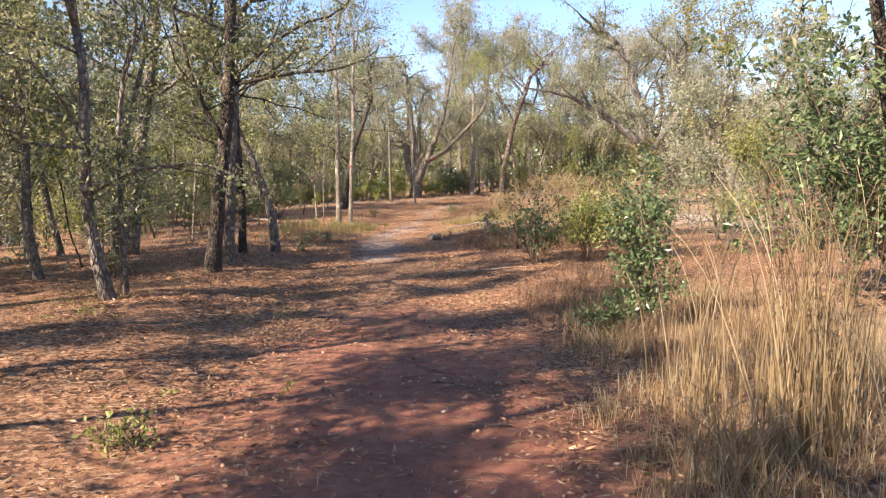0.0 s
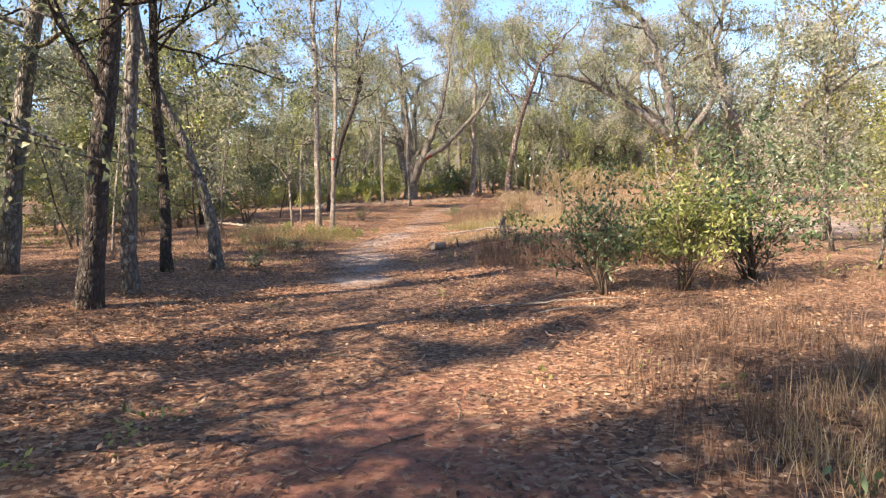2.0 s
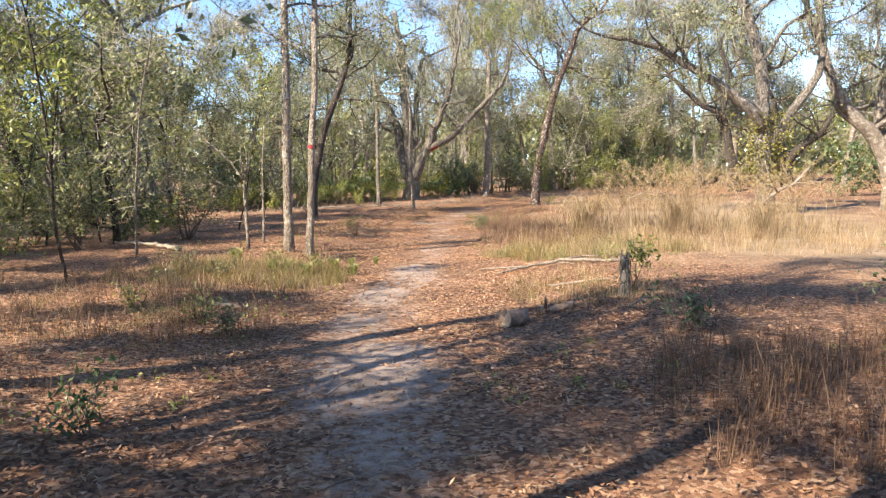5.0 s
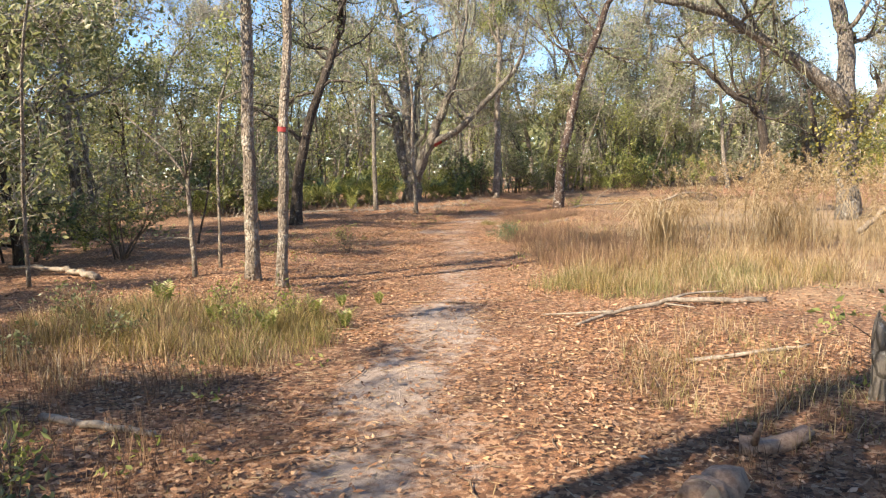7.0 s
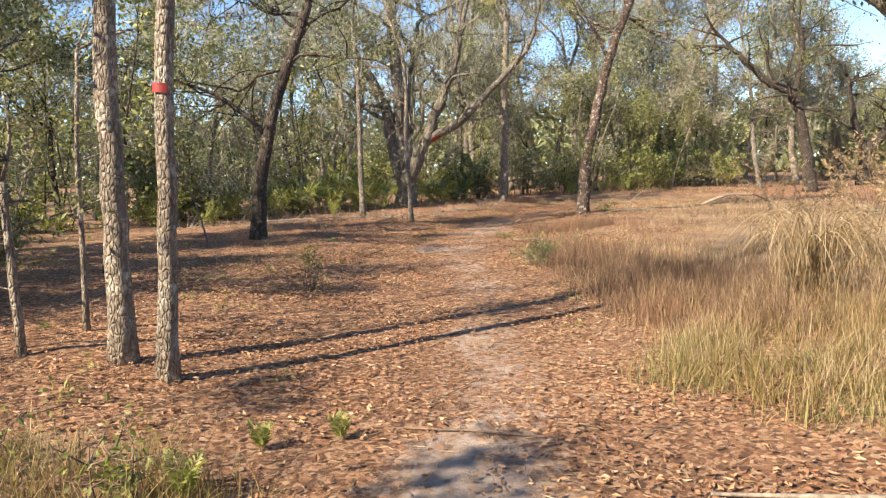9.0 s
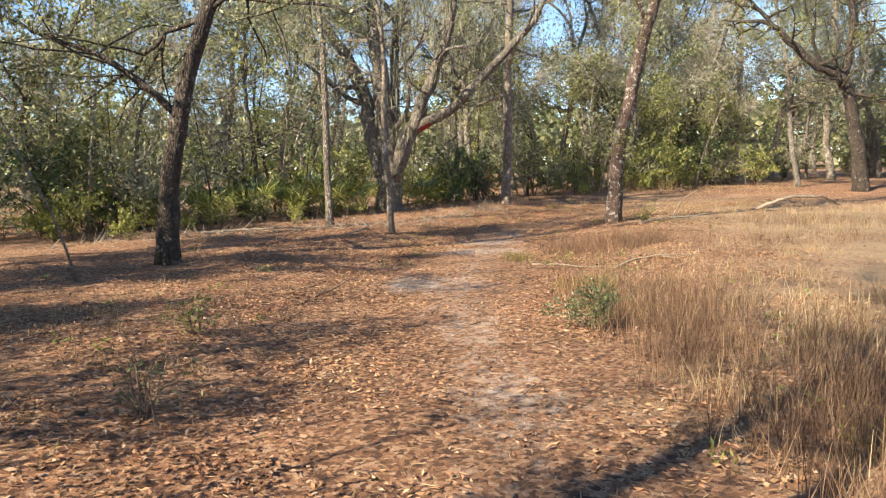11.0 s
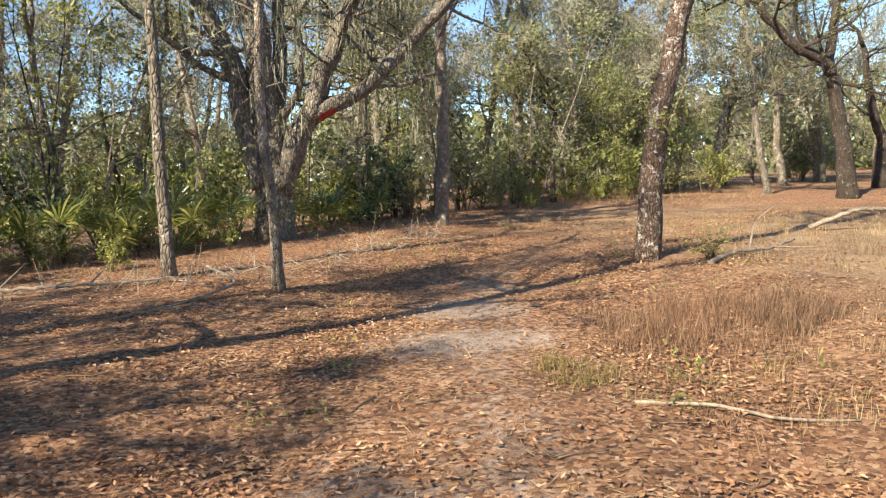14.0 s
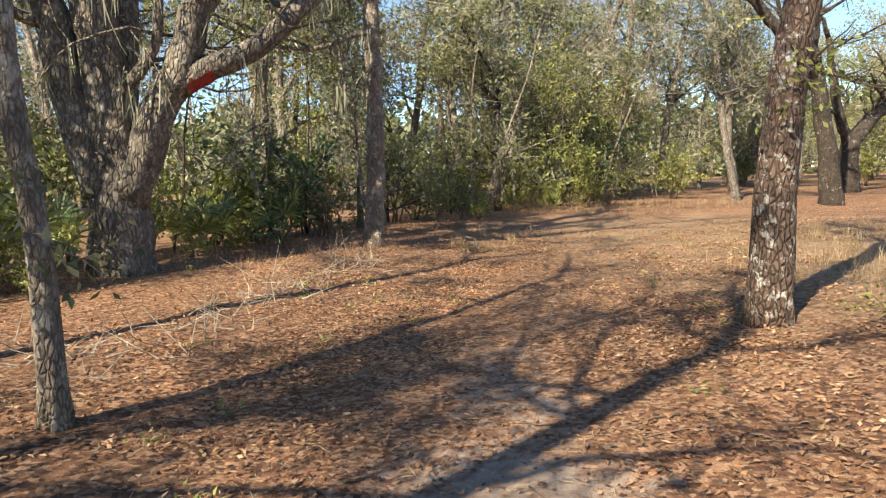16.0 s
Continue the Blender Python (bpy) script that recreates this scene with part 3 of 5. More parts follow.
path_tree(35, 44.6, [(1.88, 0), (1.97, 1.84), (1.98, 3.73), (2.05, 5.0), (2.1, 6.4)], 0.15, 0.1,
          "straight pale trunk at the edge of the thicket", BARK_PALE, LIGHT_LEAF, top=3.4, crown=6480, from_height=0.5, low_twigs=2)


# the old oak: a short stout trunk that parts into many limbs
def old_oak():
    z0 = float(land(-1.6, 43.4))
    base = (-1.6, 43.4, z0)
    stems = [
        ([base, (-1.57, 43.4, 0.7), (-1.58, 43.4, 1.4), (-1.62, 43.35, 2.3), (-1.7, 43.3, 3.6), (-1.84, 43.3, 4.8), (-1.95, 43.3, 6.2)], 0.37, 0.16),
        ([(-1.75, 43.4, 1.0), (-2.0, 43.4, 2.0), (-2.2, 43.4, 3.2), (-2.66, 43.4, 4.3), (-3.48, 43.4, 5.5)], 0.26, 0.13),
        ([(-1.5, 43.35, 0.9), (-1.2, 43.2, 1.65), (-0.82, 43.1, 2.38), (-0.58, 43.0, 3.05), (0.05, 43.0, 4.5), (0.3, 43.0, 5.6)], 0.27, 0.11),
        ([(-0.86, 43.1, 2.25), (-0.45, 43.0, 2.47), (0.11, 42.95, 2.72), (0.63, 42.9, 3.2), (1.64, 42.8, 4.2), (2.5, 42.7, 5.1)], 0.17, 0.085),
        ([(-1.5, 43.6, 2.0), (-1.35, 43.7, 3.2), (-1.3, 43.8, 4.6), (-1.1, 43.9, 6.0)], 0.16, 0.09),
        ([(-1.45, 43.2, 2.2), (-1.15, 43.1, 2.55), (-1.0, 43.0, 2.85), (-0.95, 42.9, 3.5)], 0.085, 0.05),
        ([(-0.7, 43.0, 2.7), (-0.45, 42.9, 3.2), (-0.2, 42.8, 3.9)], 0.08, 0.045),
    ]
    tree = build_tree(41, base, stems, "old live oak with many stout limbs and a red paint mark", BARK_GREY, OAK_LEAF, crown=3200, moss=620,
                      top=3.6, from_height=0.75, flare=0.22, sides=16, name="live_oak", moss_length=0.6)
    # the blaze on the underside of the limb
    line = smooth_line(np.array([(-0.74, 43.04, 2.32), (-0.62, 43.02, 2.39), (-0.45, 43.0, 2.48)]) - np.array(base), 0.03)
    v, f = tube(line, np.linspace(0.178, 0.166, len(line)) * 1.03, 28)
    facing = np.array([0.1, -0.62, -0.78])
    ring = np.repeat(line, 28, axis=0)
    edge = ((v - ring) @ facing) / np.linalg.norm(v - ring, axis=1) + 0.12 * np.sin(np.arange(len(v)) * 1.7)
    part("paint_mark", pruned(v, f[0][(edge[f[0]] > 0.72).all(axis=1)]), RED_PAINT, tree, "red trail blaze painted on the bark", smooth=True)
    return tree


old_oak()


def field_oak():
    z0 = float(land(9.15, 32))
    base = (9.15, 32.0, z0)
    stems = [
        ([base, (9.1, 32, 1.2), (9.0, 32, 2.3), (8.9, 32, 4.1), (8.4, 32, 5.8), (7.9, 32, 7.0)], 0.27, 0.12),
        ([(8.95, 31.9, 2.4), (8.5, 31.7, 2.95), (7.38, 31.6, 3.73), (6.35, 31.6, 4.35), (5.45, 31.6, 4.8), (4.15, 31.6, 5.05)], 0.2, 0.05),
        ([(9.08, 32, 1.7), (9.88, 32, 2.91), (10.6, 32, 3.96), (10.7, 32, 5.1), (10.55, 32, 6.1)], 0.15, 0.08),
        ([(6.6, 31.6, 4.2), (6.2, 31.5, 4.9), (5.7, 31.4, 5.8)], 0.07, 0.03),
    ]
    tree = build_tree(42, base, stems, "half-dead oak with a long bleached limb and a vine-clad trunk", BARK_GREY, OAK_LEAF, crown=7500, leaf_size=0.1, moss=420,
                      top=3.4, from_height=0.6, sides=12, name="oak", moss_length=0.5)
    rng = np.random.default_rng(421)
    n = 1500
    up = rng.uniform(0.9, 3.0, n)
    centres = np.stack((rng.normal(0, 0.42, n) - 0.03 * up, rng.normal(-0.1, 0.4, n), up), axis=1)
    part("vine", leaves(rng, centres, 0.1, 0.065, hang=0.2), YELLOW_LEAF, tree, "yellow-green vine leaves round the trunk")
    return tree


field_oak()
path_tree(43, 33.0, [(13.75, 0), (13.6, 1.0), (13.1, 2.1), (11.95, 3.26), (11.06, 5.27)], 0.33, 0.13, "pale forked oak draped with moss", BARK_PALE, OAK_LEAF,
          limbs=[(33.0, [(13.3, 1.7), (14.42, 3.43), (15.59, 4.82)], 0.24, 0.12), (33.2, [(13.5, 1.4), (13.3, 3.0), (13.6, 5.0)], 0.2, 0.1)],
          crown=8500, leaf_size=0.1, moss=500, top=4.2, sides=12, name="oak", moss_length=0.6)
path_tree(44, 48.5, [(15.55, 0), (15.4, 1.4), (15.05, 3.0), (14.72, 4.1), (13.8, 4.5), (12.9, 5.2), (12.3, 5.8)], 0.3, 0.12,
          "dark leaning oak across the clearing", BARK_DARK, LIGHT_LEAF, limbs=[(48.5, [(14.75, 4.0), (15.0, 6.1), (14.6, 7.4)], 0.15, 0.09)],
          crown=4860, top=3.4, sides=12, name="oak")
path_tree(45, 52.0, [(20.2, 0), (20.15, 1.0), (20.3, 1.8), (21.1, 2.6), (21.9, 3.1), (22.8, 4.4)], 0.34, 0.15, "bent dark oak far down the path", BARK_DARK, OAK_LEAF,
          limbs=[(52.0, [(20.2, 1.6), (19.6, 3.2), (19.2, 5.2)], 0.2, 0.1)], crown=3510, top=3.4, name="oak")
path_tree(46, 16.3, [(6.5, 0), (6.45, 1.0), (6.35, 2.2), (6.5, 3.2)], 0.06, 0.035, "small tree with yellow-green leaves", BARK_GREY, YELLOW_LEAF,
          top=2.6, crown=5670, from_height=0.35, low_twigs=3, sides=8)

# ------------------------------------------------------------------ the woods around
# (x, y, radius) of places kept clear
KEEP = [(-3.8, 8.3, 1.2), (-3.6, 11.5, 1.3), (-3.8, 14.2, 1.3), (-3.4, 24, 1.6), (-4.6, 33.8, 1.4), (-1.6, 43.3, 2.4), (3.2, 38, 3.0), (9.1, 32, 3.0),
        (13.5, 33, 3.0), (15, 48.5, 2.5), (20.5, 52, 2.5), (2, 44.6, 1.0), (-2.8, 39, 0.8)]


def free(x, y, margin, taken=(), gap=0.0):
    if path_distance(x, y) < margin:
        return False
    if any(math.hypot(x - kx, y - ky) < kr for kx, ky, kr in KEEP):
        return False
    return all(math.hypot(x - tx, y - ty) > gap for tx, ty in taken)


def prototype(seed, height, r0, r1, label, bark, leaf, **more):
    trunk = upright(seed, 0.0, 0.0, height, 0.09)
    trunk = [(px, py, pz - trunk[0][2]) for px, py, pz in trunk]
    return build_tree(seed, (0, 0, 0), [(trunk, r0, r1)], label, bark, leaf, sides=7, **more)


TALL = [
    prototype(61, 4.8, 0.13, 0.08, "grey-barked oak with a thin leafy crown", BARK_GREY, OAK_LEAF, top=3.8, crown=5200, leaf_size=0.1, fine=500, moss=30, kids=3, from_height=0.4),
    prototype(62, 4.2, 0.1, 0.06, "dark slender oak with a leafy crown", BARK_DARK, OAK_LEAF, top=3.4, crown=5200, leaf_size=0.1, fine=500, moss=20, kids=3, from_height=0.35),
    prototype(63, 5.2, 0.16, 0.09, "pale oak hung with grey moss", BARK_PALE, GREY_LEAF, top=3.8, crown=3400, leaf_size=0.1, fine=700, moss=120, kids=3, from_height=0.45),
    prototype(64, 3.6, 0.075, 0.04, "thin woodland sapling with light green leaves", BARK_GREY, LIGHT_LEAF, top=2.8, crown=4600, leaf_size=0.09, fine=300, kids=3, from_height=0.12),
]
FAR = [
    prototype(71, 5.6, 0.14, 0.08, "grey oak in the depth of the wood", BARK_GREY, GREY_LEAF, top=4.6, crown=2300, leaf_size=0.2, fine=700, fine_length=0.8, leaf_width=0.4, fuzz=0.3, kids=4, from_height=0.2, spread=1.5),
    prototype(72, 5.0, 0.11, 0.06, "dark oak in the depth of the wood", BARK_DARK, OAK_LEAF, top=4.4, crown=2300, leaf_size=0.2, fine=700, fine_length=0.8, leaf_width=0.4, fuzz=0.3, kids=4, from_height=0.2, spread=1.5),
    prototype(73, 6.2, 0.16, 0.09, "pale mossy oak in the depth of the wood", BARK_PALE, GREY_LEAF, top=4.6, crown=2400, leaf_size=0.18, fine=700, fine_length=0.8, leaf_width=0.4, fuzz=0.28, moss=70, kids=4, from_height=0.3, spread=1.5, moss_length=0.7),
    prototype(74, 4.6, 0.08, 0.045, "light green tree in the depth of the wood", BARK_GREY, LIGHT_LEAF, top=3.8, crown=2600, leaf_size=0.18, fine=700, fine_length=0.8, leaf_width=0.4, fuzz=0.3, kids=4, from_height=0.15, spread=1.5),
]
SCRUB = [
    prototype(65, 2.6, 0.08, 0.05, "low scrub oak with a dense green crown", BARK_DARK, OAK_LEAF, top=3.0, crown=2600, leaf_size=0.14, fine=700, fine_length=0.6, leaf_width=0.42, fuzz=0.24, kids=4, from_height=0.08, spread=1.4),
    prototype(66, 2.2, 0.06, 0.04, "bushy scrub tree with light green leaves", BARK_GREY, LIGHT_LEAF, top=2.8, crown=2300, leaf_size=0.135, fine=700, fine_length=0.6, leaf_width=0.42, fuzz=0.24, kids=4, from_height=0.08, spread=1.4),
    prototype(67, 3.0, 0.07, 0.04, "twiggy scrub oak with grey-green leaves", BARK_GREY, GREY_LEAF, top=3.0, crown=2200, leaf_size=0.135, fine=700, fine_length=0.6, leaf_width=0.4, fuzz=0.24, moss=20, kids=4, from_height=0.08, spread=1.4),
]
SKYLINE = [
    prototype(171, 8.5, 0.17, 0.09, "tall bare-crowned oak grey with moss and lichen", BARK_PALE, GREY_LEAF, top=5.6, crown=1900, leaf_size=0.19, leaf_width=0.4, fuzz=0.3, fine=2600, fine_length=0.9, moss=110, kids=4, from_height=0.3, spread=1.4, moss_length=0.8),
    prototype(172, 7.6, 0.15, 0.08, "tall twiggy tree with thin grey-green leaves", BARK_GREY, GREY_LEAF, top=5.4, crown=2600, leaf_size=0.18, leaf_width=0.4, fuzz=0.3, fine=2200, fine_length=0.9, moss=60, kids=4, from_height=0.25, spread=1.4, moss_length=0.7),
    prototype(173, 8.0, 0.15, 0.08, "tall oak with a thin light green crown", BARK_GREY, OAK_LEAF, top=5.0, crown=2800, leaf_size=0.18, leaf_width=0.4, fuzz=0.3, fine=1500, fine_length=0.8, kids=4, from_height=0.3, spread=1.4),
]
THICK = [
    prototype(181, 2.6, 0.05, 0.03, "bushy young oak leafy from foot to top", BARK_DARK, OAK_LEAF, top=2.2, crown=3600, leaf_size=0.1, fine=350, kids=4, from_height=0.05, spread=1.6, fuzz=0.2),
    prototype(182, 3.2, 0.05, 0.03, "slender young oak with grey-green leaves", BARK_GREY, GREY_LEAF, top=2.2, crown=3200, leaf_size=0.095, fine=500, moss=20, kids=4, from_height=0.08, spread=1.5, fuzz=0.2),
    prototype(183, 2.3, 0.04, 0.025, "light green leafy sapling", BARK_GREY, LIGHT_LEAF, top=2.0, crown=3000, leaf_size=0.09, fine=300, kids=4, from_height=0.05, spread=1.6, fuzz=0.2),
]
POLES = [
    prototype(68, 4.5, 0.03, 0.016, "thin straight sapling in the thicket", BARK_PALE, OAK_LEAF, top=1.6, crown=380, leaf_size=0.12, kids=3, depth=1, from_height=0.3, flare=0.1),
    prototype(69, 3.6, 0.024, 0.012, "thin dark sapling in the thicket", BARK_DARK, LIGHT_LEAF, top=1.4, crown=320, leaf_size=0.12, kids=3, depth=1, from_height=0.3, flare=0.1),
]


def plant_trees(kinds, seed, count, box, margin, gap, group, grow=(0.85, 1.15), sink=0.0, clear=None):
    rng = random.Random(seed)
    taken = []
    for _ in range(count * 30):
        if len(taken) >= count:
            break
        x, y = rng.uniform(box[0], box[1]), rng.uniform(box[2], box[3])
        if not free(x, y, margin, taken, gap) or (clear and clear(x, y)):
            continue
        taken.append((x, y))
        kind = rng.choice(kinds)
        m = pose(x, y, float(land(x, y)) - sink, 0, 0, rng.uniform(0, 360))
        if kind.name in PLACED:
            tree = copy_thing(kind, m)
        else:
            PLACED.add(kind.name)
            kind.matrix_basis = m
            tree = kind
        s = rng.uniform(*grow)
        tree.scale = (s, s, s * rng.uniform(0.92, 1.08))
        tagged(tree, group=group)


PLACED = set()


def thicket_edge(x):
    """How far ahead the thicket begins, from left to right."""
    return float(np.interp(x, [-30, -12, -7, -3, 0, 3, 6, 10, 20, 60], [30, 35, 38.5, 41.5, 45.3, 47.8, 49.8, 51.5, 55, 62]))


def left_gap(x, y):
    """The open strip through which the sun reaches the middle of the path."""
    return (-11 < x < -4.5 and 15.0 < y < 23.0) or (-20 < x < -5.5 and 32.0 < y < 41.0)


# low leafy trees close to the left of the pale pair
for k, (tx, ty, ts) in enumerate([(-7.3, 25.6, 0.9), (-9.2, 27.4, 1.1), (-8.3, 30.2, 0.95), (-10.5, 24.4, 1.1), (-7.9, 21.6, 0.6)]):
    low_tree = copy_thing(SCRUB[k % 3], pose(tx, ty, float(land(tx, ty)), 0, 0, 50 * k))
    low_tree.scale = (ts, ts, ts)
    tagged(low_tree, group="leafy trees left of the path")
    KEEP.append((tx, ty, 0.8))

# trees added so that their thin crowns shade the litter beside the path
for k, (tx, ty) in enumerate([(-8.8, 30.4), (-11.2, 32.8), (-9.6, 12.6)]):
    shade_tree = copy_thing(TALL[k], pose(tx, ty, float(land(tx, ty)), 0, 0, 40 + 90 * k))
    tagged(shade_tree, group="trees left of the path")
    KEEP.append((tx, ty, 1.0))

# crowns added, mostly unseen, to shade the path from beside and behind the walker
for k, (tx, ty, tk) in enumerate([(-5.2, 5.6, 1), (-6.2, 7.4, 0), (-5.4, 2.4, 3), (-4.4, -0.4, 1), (-3.8, -2.8, 0), (-5.9, 10.2, 3), (-7.6, 14.0, 3)]):
    shade_tree = copy_thing(TALL[tk], pose(tx, ty, float(land(tx, ty)), 0, 0, 70 * k))
    tagged(shade_tree, group="trees left of the path")
    KEEP.append((tx, ty, 1.0))


def edge_band(x, y):
    return not thicket_edge(x) + 0.6 < y < thicket_edge(x) + 3.5


def deep(x, y):
    return y < thicket_edge(x) + 3.0 or (x < 0.5 and y < 60)


plant_trees(TALL, 1, 9, (-10, -5, -7, 15), 4.0, 1.8, "trees left of the path", clear=left_gap)
# unseen trees added left and behind, to shade the first stretch
plant_trees(TALL, 9, 2, (-9, -4.2, -8, 3), 3.6, 1.6, "trees left of the path")
plant_trees(TALL, 2, 3, (-13, -8.5, 24, 31), 4.2, 2.2, "trees left of the path", clear=left_gap)
plant_trees(FAR, 3, 9, (-34, -16, 2, 34), 4.2, 2.4, "trees deeper in the wood", clear=left_gap)
plant_trees(SCRUB, 10, 11, (-12, 16, 36, 60), 2.8, 1.4, "scrub along the thicket", (0.75, 1.3), clear=edge_band)
plant_trees(POLES, 11, 60, (-13, 14, 34, 60), 2.6, 0.5, "thin saplings along the thicket", (0.7, 1.2), clear=edge_band)
plant_trees(POLES, 12, 26, (-12, -5, 2, 36), 3.6, 0.7, "thin saplings under the trees", (0.6, 1.1))
plant_trees(FAR[:3], 4, 14, (-14, 16, 44, 70), 3.0, 2.4, "trees beyond the bend", (0.85, 1.15), clear=deep)
plant_trees(SCRUB, 5, 26, (14, 48, 52, 74), 3.0, 2.0, "scrub across the clearing", (1.1, 1.6))
plant_trees(FAR[2:], 15, 8, (17, 40, 54, 74), 3.0, 3.0, "trees across the clearing", (1.0, 1.25))
plant_trees(SCRUB + FAR[3:], 6, 14, (16, 32, 8, 38), 3.0, 2.4, "scrub across the clearing", (0.9, 1.3))
plant_trees(SKYLINE, 21, 23, (-16, 16, 50, 66), 3.0, 2.6, "tall trees beyond the bend", (0.85, 1.15), clear=deep)
plant_trees(SKYLINE, 22, 9, (-36, -15, 34, 58), 3.0, 3.4, "tall trees beyond the bend", (0.8, 1.1))
plant_trees(SKYLINE, 23, 10, (14, 40, 50, 62), 3.0, 2.8, "trees across the clearing", (0.85, 1.15))
plant_trees(SKYLINE[1:] + FAR[:1] + FAR[3:], 27, 15, (-34, -8, 47, 64), 3.0, 2.2, "trees beyond the bend", (0.7, 1.0))
plant_trees(THICK[1:], 28, 8, (-10.8, -6.6, 14, 23), 4.4, 1.3, "bushy young trees left of the path", (0.55, 0.85))
plant_trees(THICK, 24, 9, (-11.5, -5.8, 8, 13.5), 4.4, 1.3, "bushy young trees left of the path", (0.75, 1.25))
plant_trees(THICK, 25, 14, (-20, -9, 18, 36), 4.4, 1.8, "bushy young trees left of the path", (0.8, 1.4), clear=left_gap)
plant_trees(THICK, 26, 9, (4.9, 9.0, 12.5, 17.2), 4.4, 1.2, "bushy young trees right of the path", (0.55, 0.85))
plant_trees(FAR, 7, 8, (-9, 14, -18, -7), 2.5, 2.6, "trees behind the start of the path")
plant_trees(TALL[1:], 8, 7, (5, 12, -4, 13), 5.0, 2.2, "trees right of the path")

# ------------------------------------------------------------------ shrubs


def build_shrub(seed, at, height, spread, label, leaf, count, leaf_size=0.06, stems=6, bare=0.15, name="shrub", twigs=5):
    rng = np.random.default_rng(seed)
    root = new(name)
    root.location = (at[0], at[1], float(land(at[0], at[1])))
    tagged(root, label, "shrub")
    sites = []
    for _ in range(stems):
        limbs = []
        az = rng.uniform(0, 6.28)
        tilt = rng.uniform(0.05, 0.55) * spread / max(height, 0.01) * 1.3
        way = np.array([math.cos(az) * tilt, math.sin(az) * tilt, 1.0])
        h = height * rng.uniform(0.6, 1.0)
        foot = np.array([rng.normal(0, 0.04), rng.normal(0, 0.04), -0.05])
        sprout(rng, limbs, sites, foot, way, h * 0.95, 0.006 + 0.006 * height, 1, 0.03, twigs)
        part("stem", joined([tube(p, r, s) for p, r, s in limbs]), TWIG, root, smooth=True)
    sites_a = np.asarray([q for q in sites if q[2] > bare * height])
    centres = sites_a[rng.integers(0, len(sites_a), count)] + rng.normal(0, 0.05, (count, 3))
    tagged(part("foliage", leaves(rng, centres, leaf_size, leaf_size * 0.48), leaf, root), kind="stuff")
    return root


build_shrub(71, (4.75, 7.0), 3.3, 1.5, "tall dark evergreen bush with glossy leaves", DARK_LEAF, 9500, 0.085, 16, 0.05, "evergreen_bush")
z_sap = float(land(1.75, 6.2))
tagged(build_tree(72, (1.75, 6.2, z_sap), [([(1.75, 6.2, z_sap), (1.73, 6.2, z_sap + 0.5), (1.76, 6.22, z_sap + 0.95), (1.74, 6.2, z_sap + 1.25)], 0.014, 0.006)],
                  "dark green evergreen sapling in dry grass", TWIG, DARK_LEAF, crown=1900, leaf_size=0.06, top=0.3, kids=34, from_height=0.12, flare=0.1,
                  depth=0, name="sapling", sides=6, spread=2.2, fuzz=0.07), category="sapling")
build_shrub(103, (1.5, 6.3), 0.5, 0.4, "low dark evergreen sprout in dry grass", DARK_LEAF, 420, 0.06, 6)
build_shrub(73, (1.5, 11.3), 1.5, 0.5, "upright dark shrub at the edge of the path", DARK_LEAF, 1500, 0.065, 8, 0.15)
build_shrub(74, (2.3, 11.2), 1.25, 0.7, "light green leafy shrub on thin stems", LIGHT_LEAF, 1900, 0.065, 8, 0.3)
build_shrub(75, (3.3, 11.9), 1.9, 1.0, "dense dark green shrub in dry grass", DARK_LEAF, 3400, 0.07, 13)
build_shrub(76, (1.78, 12.35), 0.85, 0.5, "sparse green shrub beside the footpath", OAK_LEAF, 420, 0.06, 6, 0.25)
build_shrub(77, (2.75, 13.5), 1.2, 0.7, "green shrub in dry grass", LIGHT_LEAF, 1600, 0.06, 9)
build_shrub(78, (3.0, 16.6), 0.8, 0.6, "dark little shrub in the open", DARK_LEAF, 420, 0.06, 6)
build_shrub(79, (4.1, 17.6), 0.9, 0.6, "green shrub in the open", LIGHT_LEAF, 420, 0.06, 6)
build_shrub(80, (1.1, 16.9), 0.55, 0.4, "small dark leafy sprout", DARK_LEAF, 160, 0.06, 4)
build_shrub(81, (-3.0, 15.0), 0.45, 0.4, "low dark-leaved seedling beneath an oak", DARK_LEAF, 160, 0.06, 5)
build_shrub(82, (1.3, 18.9), 0.75, 0.3, "small green sprout beside a stump", LIGHT_LEAF, 150, 0.07, 3, 0.5)
build_shrub(83, (0.38, 29.3), 0.52, 0.04, "feathery upright green weed in russet grass", DARK_LEAF, 1100, 0.032, 4, 0.2, name="weed", twigs=3)
build_shrub(84, (-2.9, 29.2), 0.45, 0.3, "small green seedling in leaf litter", LIGHT_LEAF, 130, 0.05, 4)
build_shrub(85, (-2.6, 27.2), 0.5, 0.35, "small twiggy seedling standing in brown leaf litter", OAK_LEAF, 60, 0.05, 6)
build_shrub(86, (-4.9, 10.4), 0.6, 0.5, "low sprig of oak leaves", OAK_LEAF, 220, 0.06, 6)
build_shrub(87, (-1.75, 3.7), 0.26, 0.22, "bright green fern-like seedling", LIGHT_LEAF, 190, 0.05, 7, 0.0, "seedling")
build_shrub(88, (-6.2, 26.5), 1.6, 1.0, "leafy understorey bush beneath the trees", OAK_LEAF, 1400, 0.07, 8)
build_shrub(89, (-7.6, 24.6), 2.2, 1.2, "tall leafy understorey bush beneath the trees", OAK_LEAF, 2000, 0.075, 9)
build_shrub(90, (3.6, 37.2), 0.5, 0.4, "tuft of leaves at an oak's foot", LIGHT_LEAF, 140, 0.06, 5)

